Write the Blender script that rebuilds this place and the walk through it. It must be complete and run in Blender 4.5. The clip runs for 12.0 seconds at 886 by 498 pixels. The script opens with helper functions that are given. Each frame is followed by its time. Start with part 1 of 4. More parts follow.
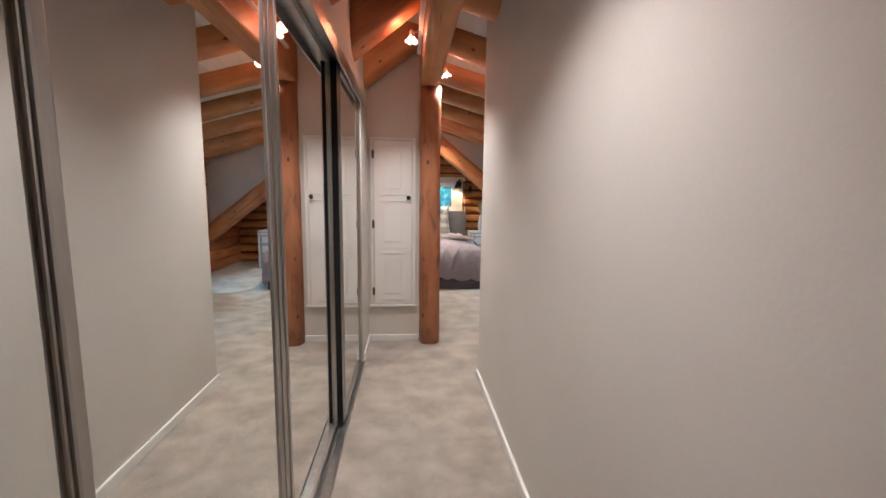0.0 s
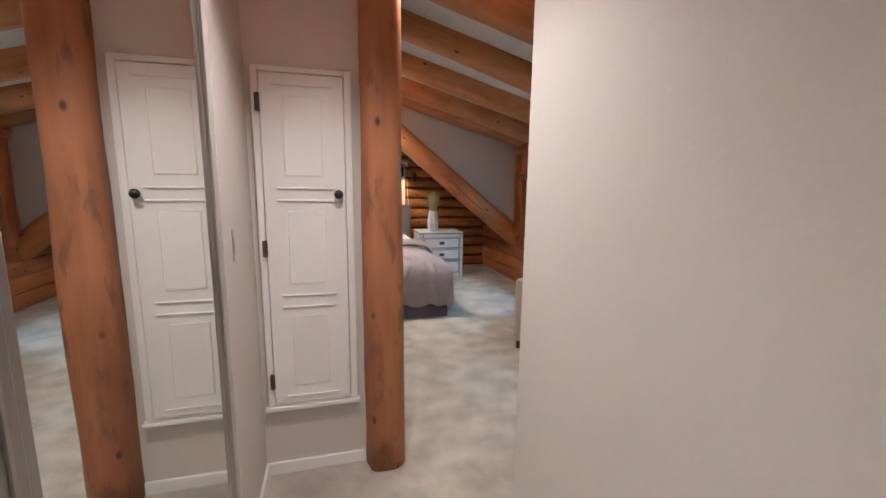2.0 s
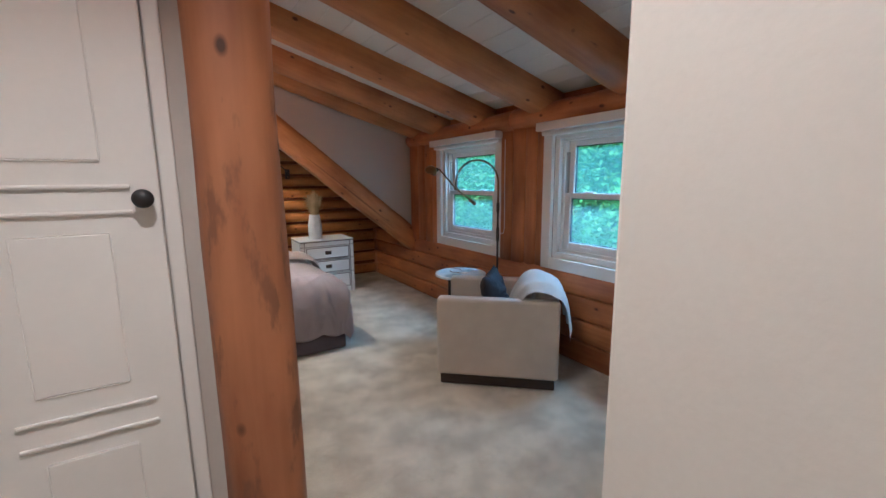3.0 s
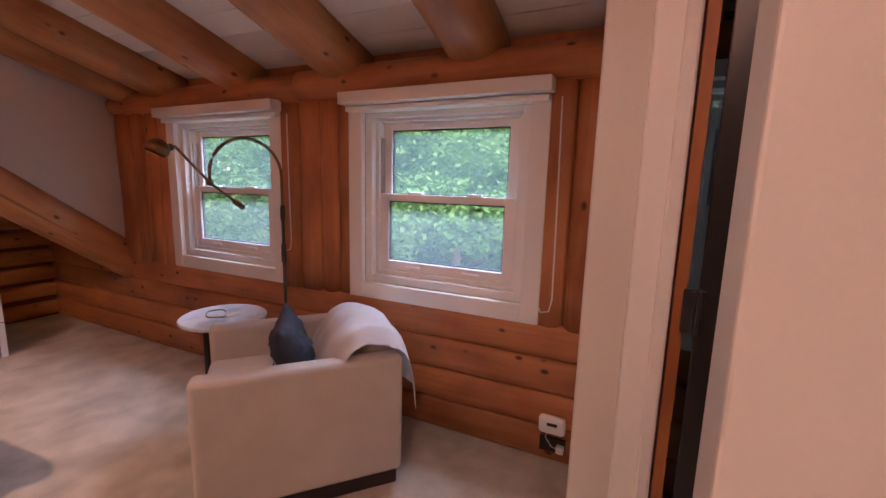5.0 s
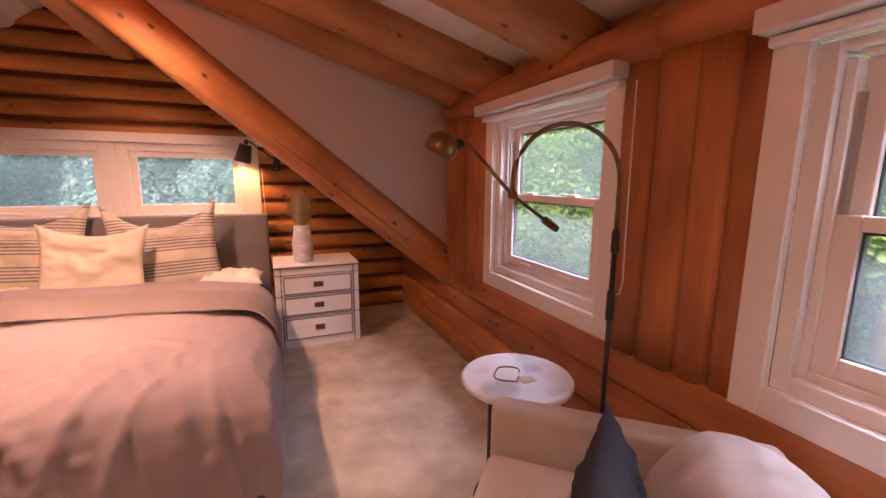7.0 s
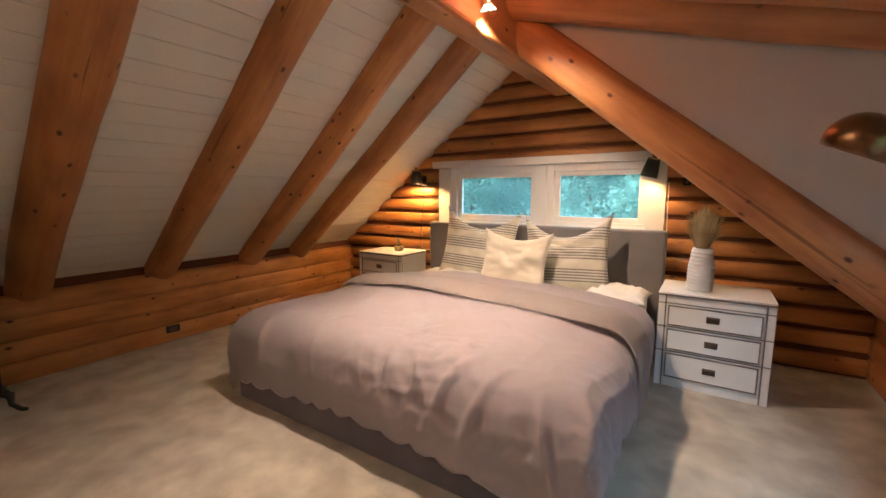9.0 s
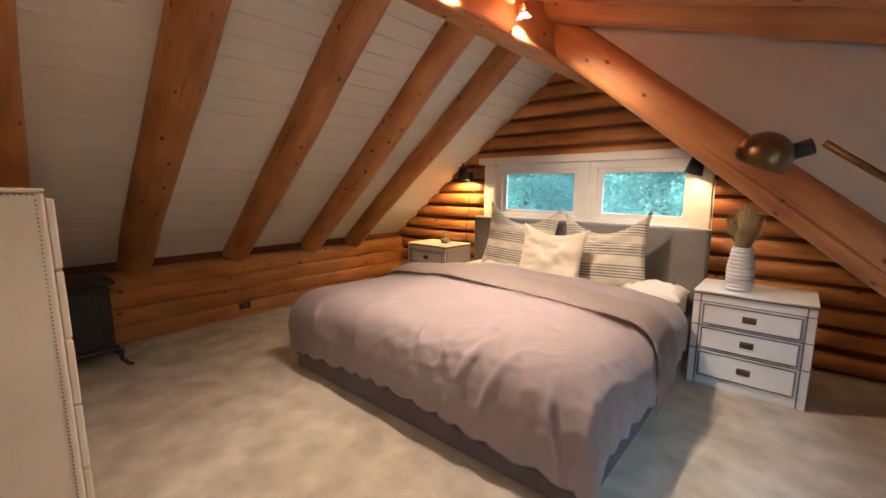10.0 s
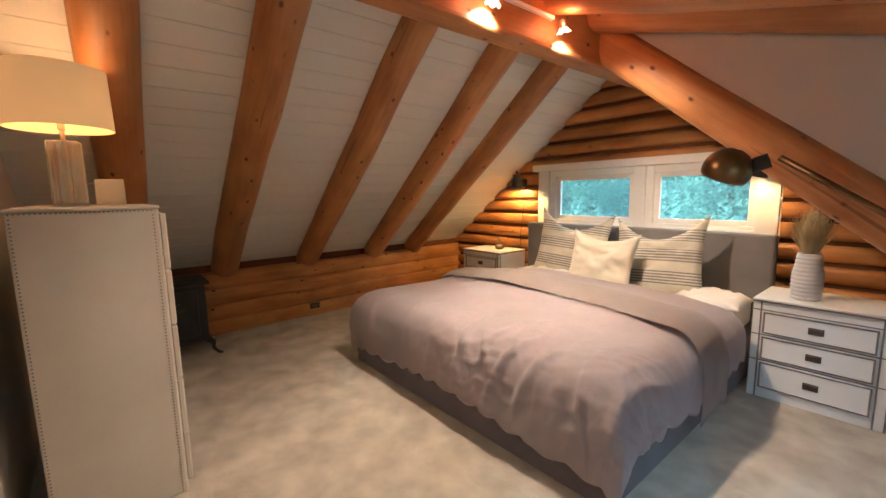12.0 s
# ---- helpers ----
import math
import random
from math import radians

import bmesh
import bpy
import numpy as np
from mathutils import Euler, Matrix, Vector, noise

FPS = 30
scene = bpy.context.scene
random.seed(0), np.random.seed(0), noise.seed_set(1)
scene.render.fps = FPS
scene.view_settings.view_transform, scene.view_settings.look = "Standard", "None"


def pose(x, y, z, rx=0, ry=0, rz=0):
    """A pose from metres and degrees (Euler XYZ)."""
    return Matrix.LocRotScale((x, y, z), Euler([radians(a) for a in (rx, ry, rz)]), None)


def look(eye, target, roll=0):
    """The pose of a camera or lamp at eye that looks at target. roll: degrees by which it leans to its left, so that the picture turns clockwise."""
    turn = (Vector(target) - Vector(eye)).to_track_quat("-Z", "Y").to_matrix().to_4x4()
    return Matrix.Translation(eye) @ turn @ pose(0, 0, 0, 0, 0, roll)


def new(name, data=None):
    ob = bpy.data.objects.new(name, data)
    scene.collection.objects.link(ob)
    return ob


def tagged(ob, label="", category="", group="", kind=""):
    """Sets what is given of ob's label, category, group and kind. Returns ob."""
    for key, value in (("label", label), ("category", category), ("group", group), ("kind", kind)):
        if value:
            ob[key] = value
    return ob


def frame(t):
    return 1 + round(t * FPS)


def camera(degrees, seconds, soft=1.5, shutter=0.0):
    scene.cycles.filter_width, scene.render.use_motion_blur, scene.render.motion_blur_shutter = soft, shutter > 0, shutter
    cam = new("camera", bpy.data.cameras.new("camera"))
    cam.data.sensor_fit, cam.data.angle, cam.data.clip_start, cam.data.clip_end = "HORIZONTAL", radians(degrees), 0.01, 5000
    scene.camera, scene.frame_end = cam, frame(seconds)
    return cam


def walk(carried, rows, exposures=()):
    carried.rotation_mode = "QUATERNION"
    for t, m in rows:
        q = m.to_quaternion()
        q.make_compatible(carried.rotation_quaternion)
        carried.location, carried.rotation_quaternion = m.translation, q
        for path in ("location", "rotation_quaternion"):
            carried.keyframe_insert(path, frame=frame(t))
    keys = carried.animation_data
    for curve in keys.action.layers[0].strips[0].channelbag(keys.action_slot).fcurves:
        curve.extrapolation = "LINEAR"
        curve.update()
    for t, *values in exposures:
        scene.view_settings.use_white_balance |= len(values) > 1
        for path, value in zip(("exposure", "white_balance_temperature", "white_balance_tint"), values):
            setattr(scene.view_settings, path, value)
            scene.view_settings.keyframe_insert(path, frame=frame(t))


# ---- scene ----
cam = camera(94.5, 12.0)
PATH = [
    (0, (0.994, 1.707, 1.306), (1.168, 3.682, 1.043), 0.8),
    (0.5, (0.966, 2.147, 1.315), (1.246, 4.107, 1.034), 0.2),
    (1, (1.0, 2.583, 1.313), (1.249, 4.545, 1.016), 0.3),
    (1.5, (0.978, 3.031, 1.329), (1.339, 4.974, 1.023), 0.8),
    (2, (0.975, 3.445, 1.328), (1.493, 5.35, 1.01), 0.7),
    (2.5, (0.988, 3.857, 1.304), (1.734, 5.686, 0.992), 0.6),
    (3, (1.073, 4.213, 1.303), (2.123, 5.884, 0.979), -0.5),
    (3.5, (1.201, 4.478, 1.294), (2.596, 5.869, 0.954), 0.3),
    (5.5, (1.718, 5.238, 1.268), (3.527, 6.034, 0.963), 1.5),
    (6, (1.897, 5.438, 1.285), (3.558, 6.504, 0.961), 1.3),
    (6.5, (2.039, 5.586, 1.289), (3.367, 7.04, 0.943), 0.7),
    (7, (2.15, 5.736, 1.298), (2.911, 7.554, 0.959), 0.3),
    (7.5, (2.185, 5.918, 1.299), (2.293, 7.892, 0.998), -0.1),
    (9.5, (2.495, 5.874, 1.313), (1.273, 7.432, 1.032), 0.0),
    (10, (2.615, 5.803, 1.32), (1.319, 7.297, 1.019), 0.2),
    (10.5, (2.727, 5.797, 1.328), (1.327, 7.195, 1.031), 0.0),
    (11, (2.79, 5.783, 1.338), (1.326, 7.116, 1.057), -0.4),
    (11.5, (2.823, 5.769, 1.342), (1.321, 7.062, 1.072), -0.9),
    (12, (2.826, 5.776, 1.339), (1.303, 7.045, 1.07), -1.0),
]
EXPOSURES = [(0.0, 2.7, 4800, -3), (1.0, 2.65, 4750, -4), (1.5, 2.6, 4950, 2), (2.0, 2.65, 4850, -2), (3.0, 2.4, 4700, -4), (3.5, 2.4, 5350, 8), (5.5, 2.3, 6900, 48), (6.0, 2.42, 7100, 50), (6.5, 2.52, 8100, 57), (7.0, 2.6, 8400, 60), (7.5, 2.5, 7150, 35), (9.5, 2.75, 6150, 6), (12.0, 2.8, 6050, 3)]
walk(cam, [(t, look(eye, target, roll)) for t, eye, target, roll in PATH], EXPOSURES)

# ---- light ----
world = bpy.data.worlds.new("sky")
scene.world = world
world.use_nodes = True
wn = world.node_tree.nodes
sky = wn.new("ShaderNodeTexSky")
sky.sky_type, sky.sun_disc, sky.sun_elevation, sky.sun_rotation = "NISHITA", False, radians(45), radians(235)
world.node_tree.links.new(sky.outputs[0], wn["Background"].inputs[0])
wn["Background"].inputs[1].default_value = 0.12


def lamp(name, kind, energy, color, m, size=0.1, size_y=None, spot=60):
    d = bpy.data.lights.new(name, kind)
    d.energy, d.color = energy, color
    if kind == "AREA":
        d.size = size
        if size_y:
            d.shape, d.size_y = "RECTANGLE", size_y
    elif kind == "SUN":
        d.angle = size
    else:
        d.shadow_soft_size = size
        if kind == "SPOT":
            d.spot_size, d.spot_blend = radians(spot), 0.9
    ob = new(name, d)
    ob.matrix_world = m
    return ob


WARM, AMBER, DAY = (1.0, 0.74, 0.59), (1.0, 0.58, 0.21), (0.56, 0.79, 1.0)
REDDISH, WARMER = (1.0, 0.28, 0.11), (1.0, 0.73, 0.53)
# area lamps added outside, above the view, standing in for skylight through the windows
for y in (5.92, 7.45):
    lamp("skylight_fill", "AREA", 15.5, DAY, look((4.5, y, 2.65), (2.6, y, 0.5)), 0.9, 0.7)
lamp("skylight_fill", "AREA", 9, DAY, look((1.0, 10.7, 2.15), (1.0, 8.6, 0.6)), 1.8, 0.5)
lamp("sun", "SUN", 2.7, (1, 0.97, 0.93), look((0, 0, 10), (7, 5, 1)), radians(25))
# track lamps on the ridge beam, wall sconces, table lamp
# the first track lamp is unseen, added to brighten the corridor wall and carpet
TRACK_X = (1.02, 1.02, 1.31, 1.31, 1.31)
TRACK_Y = (2.55, 4.5, 5.25, 7.4, 8.0)
TRACK_CONE = (114, 116, 140, 125, 120)
TRACK_AIM = ((1.0, 2.9, 0.0), (0.98, 4.45, 0.0), (1.9, 5.5, 0), (0.7, 7.2, 0.2), (1.2, 8.7, 0.6))
TRACK_POWER = (14, 13, 10, 34, 24)

# ---- materials ----


def mat(name, base, rough=0.6, metal=0.0):
    m = bpy.data.materials.new(name)
    m.use_nodes = True
    b = m.node_tree.nodes["Principled BSDF"]
    b.inputs["Base Color"].default_value = (*base, 1)
    b.inputs["Roughness"].default_value = rough
    b.inputs["Metallic"].default_value = metal
    return m


def tex_mat(name, dark, light, scale=(5, 5, 5), fine=60, rough=0.7, bump=0.2, detail=6, contrast=(0.3, 0.7), sheen=0.0, distance=0.01, fine_mix=0.25, random_tone=0.0):
    """Two scales of noise between two tones, with relief."""
    m = mat(name, light, rough)
    nt = m.node_tree
    n, l = nt.nodes, nt.links
    b = n["Principled BSDF"]
    tc, info = n.new("ShaderNodeTexCoord"), n.new("ShaderNodeObjectInfo")
    mp, n1, n2 = n.new("ShaderNodeMapping"), n.new("ShaderNodeTexNoise"), n.new("ShaderNodeTexNoise")
    mp.inputs["Scale"].default_value = scale
    l.new(tc.outputs["Object"], mp.inputs[0])
    shift = n.new("ShaderNodeVectorMath")
    shift.operation = "SCALE"
    shift.inputs[0].default_value = (31, 17, 43)
    l.new(info.outputs["Random"], shift.inputs["Scale"])
    l.new(shift.outputs[0], mp.inputs["Location"])
    l.new(mp.outputs[0], n1.inputs[0])
    n1.inputs["Scale"].default_value, n1.inputs["Detail"].default_value = 1, detail
    l.new(mp.outputs[0], n2.inputs[0])
    n2.inputs["Scale"].default_value, n2.inputs["Detail"].default_value = fine, 3
    ramp = n.new("ShaderNodeValToRGB")
    ramp.color_ramp.elements[0].position, ramp.color_ramp.elements[1].position = contrast
    ramp.color_ramp.elements[0].color, ramp.color_ramp.elements[1].color = (*dark, 1), (*light, 1)
    l.new(n1.outputs[0], ramp.inputs[0])
    mix = n.new("ShaderNodeMix")
    mix.data_type, mix.blend_type = "RGBA", "MULTIPLY"
    mix.inputs[0].default_value = fine_mix
    l.new(ramp.outputs[0], mix.inputs[6])
    l.new(n2.outputs[0], mix.inputs[7])
    bright = n.new("ShaderNodeHueSaturation")
    bright.inputs["Value"].default_value = 1 + 0.4 * fine_mix
    l.new(mix.outputs[2], bright.inputs["Color"])
    if random_tone:
        tone = n.new("ShaderNodeMapRange")
        tone.inputs[3].default_value, tone.inputs[4].default_value = 1 - random_tone, 1 + random_tone
        l.new(info.outputs["Random"], tone.inputs[0])
        l.new(tone.outputs[0], bright.inputs["Value"])
    l.new(bright.outputs[0], b.inputs["Base Color"])
    bp = n.new("ShaderNodeBump")
    bp.inputs["Strength"].default_value, bp.inputs["Distance"].default_value = bump, distance
    l.new(n2.outputs[0], bp.inputs["Height"])
    l.new(bp.outputs[0], b.inputs["Normal"])
    b.inputs["Sheen Weight"].default_value = sheen
    return m


def log_mat(name, dark, light, knot, rough=0.42, bark=0.74):
    """Peeled log: long grain along local z, drying cracks, knots, scraps of inner bark."""
    m = mat(name, light, rough)
    nt = m.node_tree
    n, l = nt.nodes, nt.links
    b = n["Principled BSDF"]
    tc, info = n.new("ShaderNodeTexCoord"), n.new("ShaderNodeObjectInfo")
    shift = n.new("ShaderNodeVectorMath")
    shift.operation = "SCALE"
    shift.inputs[0].default_value = (13, 29, 51)
    l.new(info.outputs["Random"], shift.inputs["Scale"])

    def mapped(scale):
        mp = n.new("ShaderNodeMapping")
        mp.inputs["Scale"].default_value = scale
        l.new(tc.outputs["Object"], mp.inputs[0])
        l.new(shift.outputs[0], mp.inputs["Location"])
        return mp

    grain, blotch, vor = n.new("ShaderNodeTexNoise"), n.new("ShaderNodeTexNoise"), n.new("ShaderNodeTexVoronoi")
    l.new(mapped((38, 38, 1.6)).outputs[0], grain.inputs[0])
    grain.inputs["Scale"].default_value, grain.inputs["Detail"].default_value, grain.inputs["Distortion"].default_value = 1, 5, 0.5
    l.new(mapped((6, 6, 2.4)).outputs[0], blotch.inputs[0])
    blotch.inputs["Scale"].default_value, blotch.inputs["Detail"].default_value = 1, 8
    l.new(mapped((10, 10, 6)).outputs[0], vor.inputs[0])
    vor.inputs["Scale"].default_value = 1
    half = n.new("ShaderNodeMix")
    half.inputs[0].default_value = 0.74
    l.new(grain.outputs[0], half.inputs[2])
    l.new(blotch.outputs[0], half.inputs[3])
    ramp = n.new("ShaderNodeValToRGB")
    ramp.color_ramp.elements[0].position, ramp.color_ramp.elements[1].position = 0.34, 0.66
    ramp.color_ramp.elements[0].color, ramp.color_ramp.elements[1].color = (*dark, 1), (*light, 1)
    l.new(half.outputs[0], ramp.inputs[0])
    kr = n.new("ShaderNodeMapRange")
    kr.inputs[1].default_value, kr.inputs[2].default_value, kr.inputs[3].default_value, kr.inputs[4].default_value = 0.07, 0.15, 1, 0
    l.new(vor.outputs["Distance"], kr.inputs[0])
    pick, crack, cr, worst = n.new("ShaderNodeMath"), n.new("ShaderNodeTexNoise"), n.new("ShaderNodeMapRange"), n.new("ShaderNodeMath")
    # a knot in some cells only, and thin drying cracks
    sepc = n.new("ShaderNodeSeparateColor")
    l.new(vor.outputs["Color"], sepc.inputs[0])
    some = n.new("ShaderNodeMath")
    some.operation, some.inputs[1].default_value = "LESS_THAN", 0.7
    l.new(sepc.outputs[0], some.inputs[0])
    pick.operation, worst.operation = "MULTIPLY", "MAXIMUM"
    l.new(kr.outputs[0], pick.inputs[0])
    l.new(some.outputs[0], pick.inputs[1])
    l.new(mapped((26, 26, 0.9)).outputs[0], crack.inputs[0])
    crack.inputs["Scale"].default_value, crack.inputs["Detail"].default_value = 1, 3
    cr.inputs[1].default_value, cr.inputs[2].default_value, cr.inputs[3].default_value, cr.inputs[4].default_value = 0.72, 0.75, 0, 0.55
    l.new(crack.outputs[0], cr.inputs[0])
    l.new(pick.outputs[0], worst.inputs[0])
    l.new(cr.outputs[0], worst.inputs[1])
    mix = n.new("ShaderNodeMix")
    mix.data_type = "RGBA"
    l.new(worst.outputs[0], mix.inputs[0])
    l.new(ramp.outputs[0], mix.inputs[6])
    mix.inputs[7].default_value = (*knot, 1)
    scrap, sr, smix = n.new("ShaderNodeTexNoise"), n.new("ShaderNodeMapRange"), n.new("ShaderNodeMix")
    l.new(mapped((17, 17, 5.5)).outputs[0], scrap.inputs[0])
    scrap.inputs["Scale"].default_value, scrap.inputs["Detail"].default_value, scrap.inputs["Roughness"].default_value = 1, 4, 0.6
    sr.inputs[1].default_value, sr.inputs[2].default_value, sr.inputs[3].default_value, sr.inputs[4].default_value = bark - 0.05, bark + 0.04, 0, 0.8
    l.new(scrap.outputs[0], sr.inputs[0])
    smix.data_type = "RGBA"
    l.new(sr.outputs[0], smix.inputs[0])
    l.new(mix.outputs[2], smix.inputs[6])
    smix.inputs[7].default_value = (0.19, 0.085, 0.045, 1)
    tone, hsv = n.new("ShaderNodeMapRange"), n.new("ShaderNodeHueSaturation")
    tone.inputs[3].default_value, tone.inputs[4].default_value = 0.85, 1.15
    l.new(info.outputs["Random"], tone.inputs[0])
    l.new(tone.outputs[0], hsv.inputs["Value"])
    l.new(smix.outputs[2], hsv.inputs["Color"])
    l.new(hsv.outputs[0], b.inputs["Base Color"])
    rr = n.new("ShaderNodeMapRange")
    rr.inputs[3].default_value, rr.inputs[4].default_value = rough - 0.08, rough + 0.2
    l.new(blotch.outputs[0], rr.inputs[0])
    l.new(rr.outputs[0], b.inputs["Roughness"])
    bp = n.new("ShaderNodeBump")
    bp.inputs["Strength"].default_value, bp.inputs["Distance"].default_value = 0.5, 0.009
    l.new(half.outputs[0], bp.inputs["Height"])
    l.new(bp.outputs[0], b.inputs["Normal"])
    return m


def stripe_mat(name):
    """Woven ticking: bands of dark lines on natural linen, along local z."""
    m = tex_mat(name, (0.55, 0.5, 0.4), (0.68, 0.63, 0.52), (9, 9, 9), 40, 0.9, 0.3)
    nt = m.node_tree
    n, l = nt.nodes, nt.links
    b = n["Principled BSDF"]
    old = b.inputs["Base Color"].links[0].from_socket
    tc, sep = n.new("ShaderNodeTexCoord"), n.new("ShaderNodeSeparateXYZ")
    l.new(tc.outputs["Object"], sep.inputs[0])

    def wave(period, phase, width):
        a = n.new("ShaderNodeMath")
        a.operation = "MULTIPLY_ADD"
        a.inputs[1].default_value, a.inputs[2].default_value = 1 / period, phase
        l.new(sep.outputs[2], a.inputs[0])
        f = n.new("ShaderNodeMath")
        f.operation = "FRACT"
        l.new(a.outputs[0], f.inputs[0])
        c = n.new("ShaderNodeMath")
        c.operation = "LESS_THAN"
        c.inputs[1].default_value = width
        l.new(f.outputs[0], c.inputs[0])
        return c

    fine, band = wave(0.022, 0.2, 0.5), wave(0.17, 0.35, 0.62)
    both, soft = n.new("ShaderNodeMath"), n.new("ShaderNodeMath")
    both.operation = soft.operation = "MULTIPLY"
    l.new(fine.outputs[0], both.inputs[0])
    l.new(band.outputs[0], both.inputs[1])
    l.new(both.outputs[0], soft.inputs[0])
    soft.inputs[1].default_value = 0.8
    mix = n.new("ShaderNodeMix")
    mix.data_type = "RGBA"
    l.new(soft.outputs[0], mix.inputs[0])
    l.new(old, mix.inputs[6])
    mix.inputs[7].default_value = (0.13, 0.13, 0.14, 1)
    l.new(mix.outputs[2], b.inputs["Base Color"])
    return m


def glow_mat(name, color, strength):
    m = mat(name, color, 0.8)
    b = m.node_tree.nodes["Principled BSDF"]
    b.inputs["Emission Color"].default_value = (*color, 1)
    b.inputs["Emission Strength"].default_value = strength
    return m


def glass_mat(name, rough=0.0, tint=(1, 1, 1)):
    m = mat(name, tint, rough)
    b = m.node_tree.nodes["Principled BSDF"]
    b.inputs["Transmission Weight"].default_value, b.inputs["IOR"].default_value = 1, 1.45
    return m


PAINT = tex_mat("wall_paint", (0.57, 0.53, 0.475), (0.63, 0.59, 0.535), (1.1, 1.1, 1.1), 90, 0.62, 0.10, 3, (0.2, 0.8), 0, 0.004, 0.06)
CEIL = tex_mat("ceiling_paint", (0.68, 0.66, 0.61), (0.78, 0.75, 0.70), (1.4, 1.4, 1.4), 50, 0.6, 0.12, 3, (0.2, 0.8), 0, 0.004, 0.08)
WHITE = tex_mat("white_paint", (0.74, 0.72, 0.68), (0.82, 0.80, 0.76), (2, 2, 2), 40, 0.38, 0.06, 3, (0.2, 0.8), 0, 0.003, 0.04)
CARPET = tex_mat("carpet", (0.45, 0.37, 0.265), (0.73, 0.635, 0.495), (5.2, 5.2, 5.2), 45, 0.97, 0.9, 8, (0.35, 0.65), 0.4, 0.02, 0.5)
LOG = log_mat("log_wood", (0.34, 0.125, 0.042), (0.60, 0.275, 0.098), (0.10, 0.034, 0.016))
POST = log_mat("post_wood", (0.26, 0.095, 0.040), (0.44, 0.185, 0.080), (0.07, 0.028, 0.016), 0.5, 0.61)
LOG_WALL = log_mat("wall_log_wood", (0.32, 0.12, 0.032), (0.60, 0.275, 0.082), (0.08, 0.026, 0.012))
EAST_LOG = log_mat("reddish_log_wood", (0.28, 0.092, 0.032), (0.53, 0.212, 0.076), (0.08, 0.026, 0.012))
CHINK = mat("log_joint", (0.17, 0.066, 0.027), 0.9)
MIRROR = mat("mirror_glass", (0.90, 0.92, 0.90), 0.004, 1)
STEEL = tex_mat("brushed_aluminium", (0.42, 0.41, 0.38), (0.52, 0.50, 0.47), (30, 30, 2), 30, 0.3, 0.05, 2)
STEEL.node_tree.nodes["Principled BSDF"].inputs["Metallic"].default_value = 1
BLACK = tex_mat("black_metal", (0.012, 0.012, 0.013), (0.03, 0.03, 0.032), (8, 8, 8), 60, 0.45, 0.1)
GAP = mat("dark_gap", (0.008, 0.008, 0.008), 0.8)
DOOR_DARK = tex_mat("dark_door", (0.010, 0.009, 0.010), (0.022, 0.02, 0.02), (6, 6, 1), 30, 0.32, 0.05)
JAMB = log_mat("fir_jamb", (0.30, 0.09, 0.025), (0.52, 0.19, 0.06), (0.3, 0.09, 0.03))
BRONZE = tex_mat("aged_bronze", (0.16, 0.09, 0.045), (0.30, 0.18, 0.09), (14, 14, 14), 40, 0.3, 0.06)
BRONZE.node_tree.nodes["Principled BSDF"].inputs["Metallic"].default_value = 1
DUVET = tex_mat("mauve_cotton", (0.50, 0.43, 0.45), (0.57, 0.495, 0.515), (3, 3, 3), 130, 0.92, 0.2, 4, (0.2, 0.8), 0.3, 0.004, 0.15)
FOLD = tex_mat("taupe_cotton", (0.40, 0.335, 0.315), (0.46, 0.395, 0.37), (3, 3, 3), 130, 0.92, 0.2, 4, (0.2, 0.8), 0.3, 0.004, 0.15)
BASE = tex_mat("charcoal_upholstery", (0.078, 0.062, 0.075), (0.108, 0.09, 0.105), (6, 6, 6), 170, 0.95, 0.5, 4, (0.3, 0.7), 0.3, 0.004, 0.3)
HEAD = tex_mat("grey_upholstery", (0.17, 0.155, 0.145), (0.215, 0.195, 0.185), (5, 5, 5), 160, 0.9, 0.5, 4, (0.3, 0.7), 0.3, 0.004, 0.3)
CREAM = tex_mat("cream_linen", (0.60, 0.54, 0.43), (0.68, 0.62, 0.50), (8, 8, 8), 120, 0.92, 0.5, 4, (0.3, 0.7), 0.2, 0.004, 0.25)
SHEET = tex_mat("white_cotton", (0.74, 0.72, 0.68), (0.82, 0.80, 0.77), (5, 5, 5), 90, 0.9, 0.2)
STRIPE = stripe_mat("striped_linen")
SOFA = tex_mat("oatmeal_upholstery", (0.50, 0.43, 0.37), (0.58, 0.51, 0.44), (6, 6, 6), 150, 0.92, 0.5, 4, (0.3, 0.7), 0.3, 0.004, 0.3)
THROW = tex_mat("ivory_knit", (0.74, 0.70, 0.67), (0.82, 0.79, 0.77), (9, 9, 9), 110, 0.95, 0.6, 4, (0.3, 0.7), 0.5, 0.005, 0.25)
NAVY = tex_mat("navy_cloth", (0.016, 0.02, 0.032), (0.03, 0.036, 0.052), (7, 7, 7), 120, 0.8, 0.4)
SILVERY = mat("pale_embroidery", (0.45, 0.43, 0.4), 0.6)
PLINTH = tex_mat("espresso_wood", (0.018, 0.012, 0.010), (0.04, 0.026, 0.02), (4, 30, 30), 30, 0.45, 0.1)
LACQUER = tex_mat("white_lacquer", (0.70, 0.695, 0.685), (0.78, 0.775, 0.765), (4, 4, 4), 60, 0.42, 0.05, 3, (0.2, 0.8), 0, 0.003, 0.06)
TRIM_GREY = tex_mat("grey_trim", (0.16, 0.145, 0.135), (0.25, 0.23, 0.22), (20, 20, 20), 60, 0.5, 0.2)
PULL = tex_mat("brown_metal", (0.06, 0.04, 0.028), (0.12, 0.08, 0.055), (25, 25, 25), 60, 0.4, 0.1)
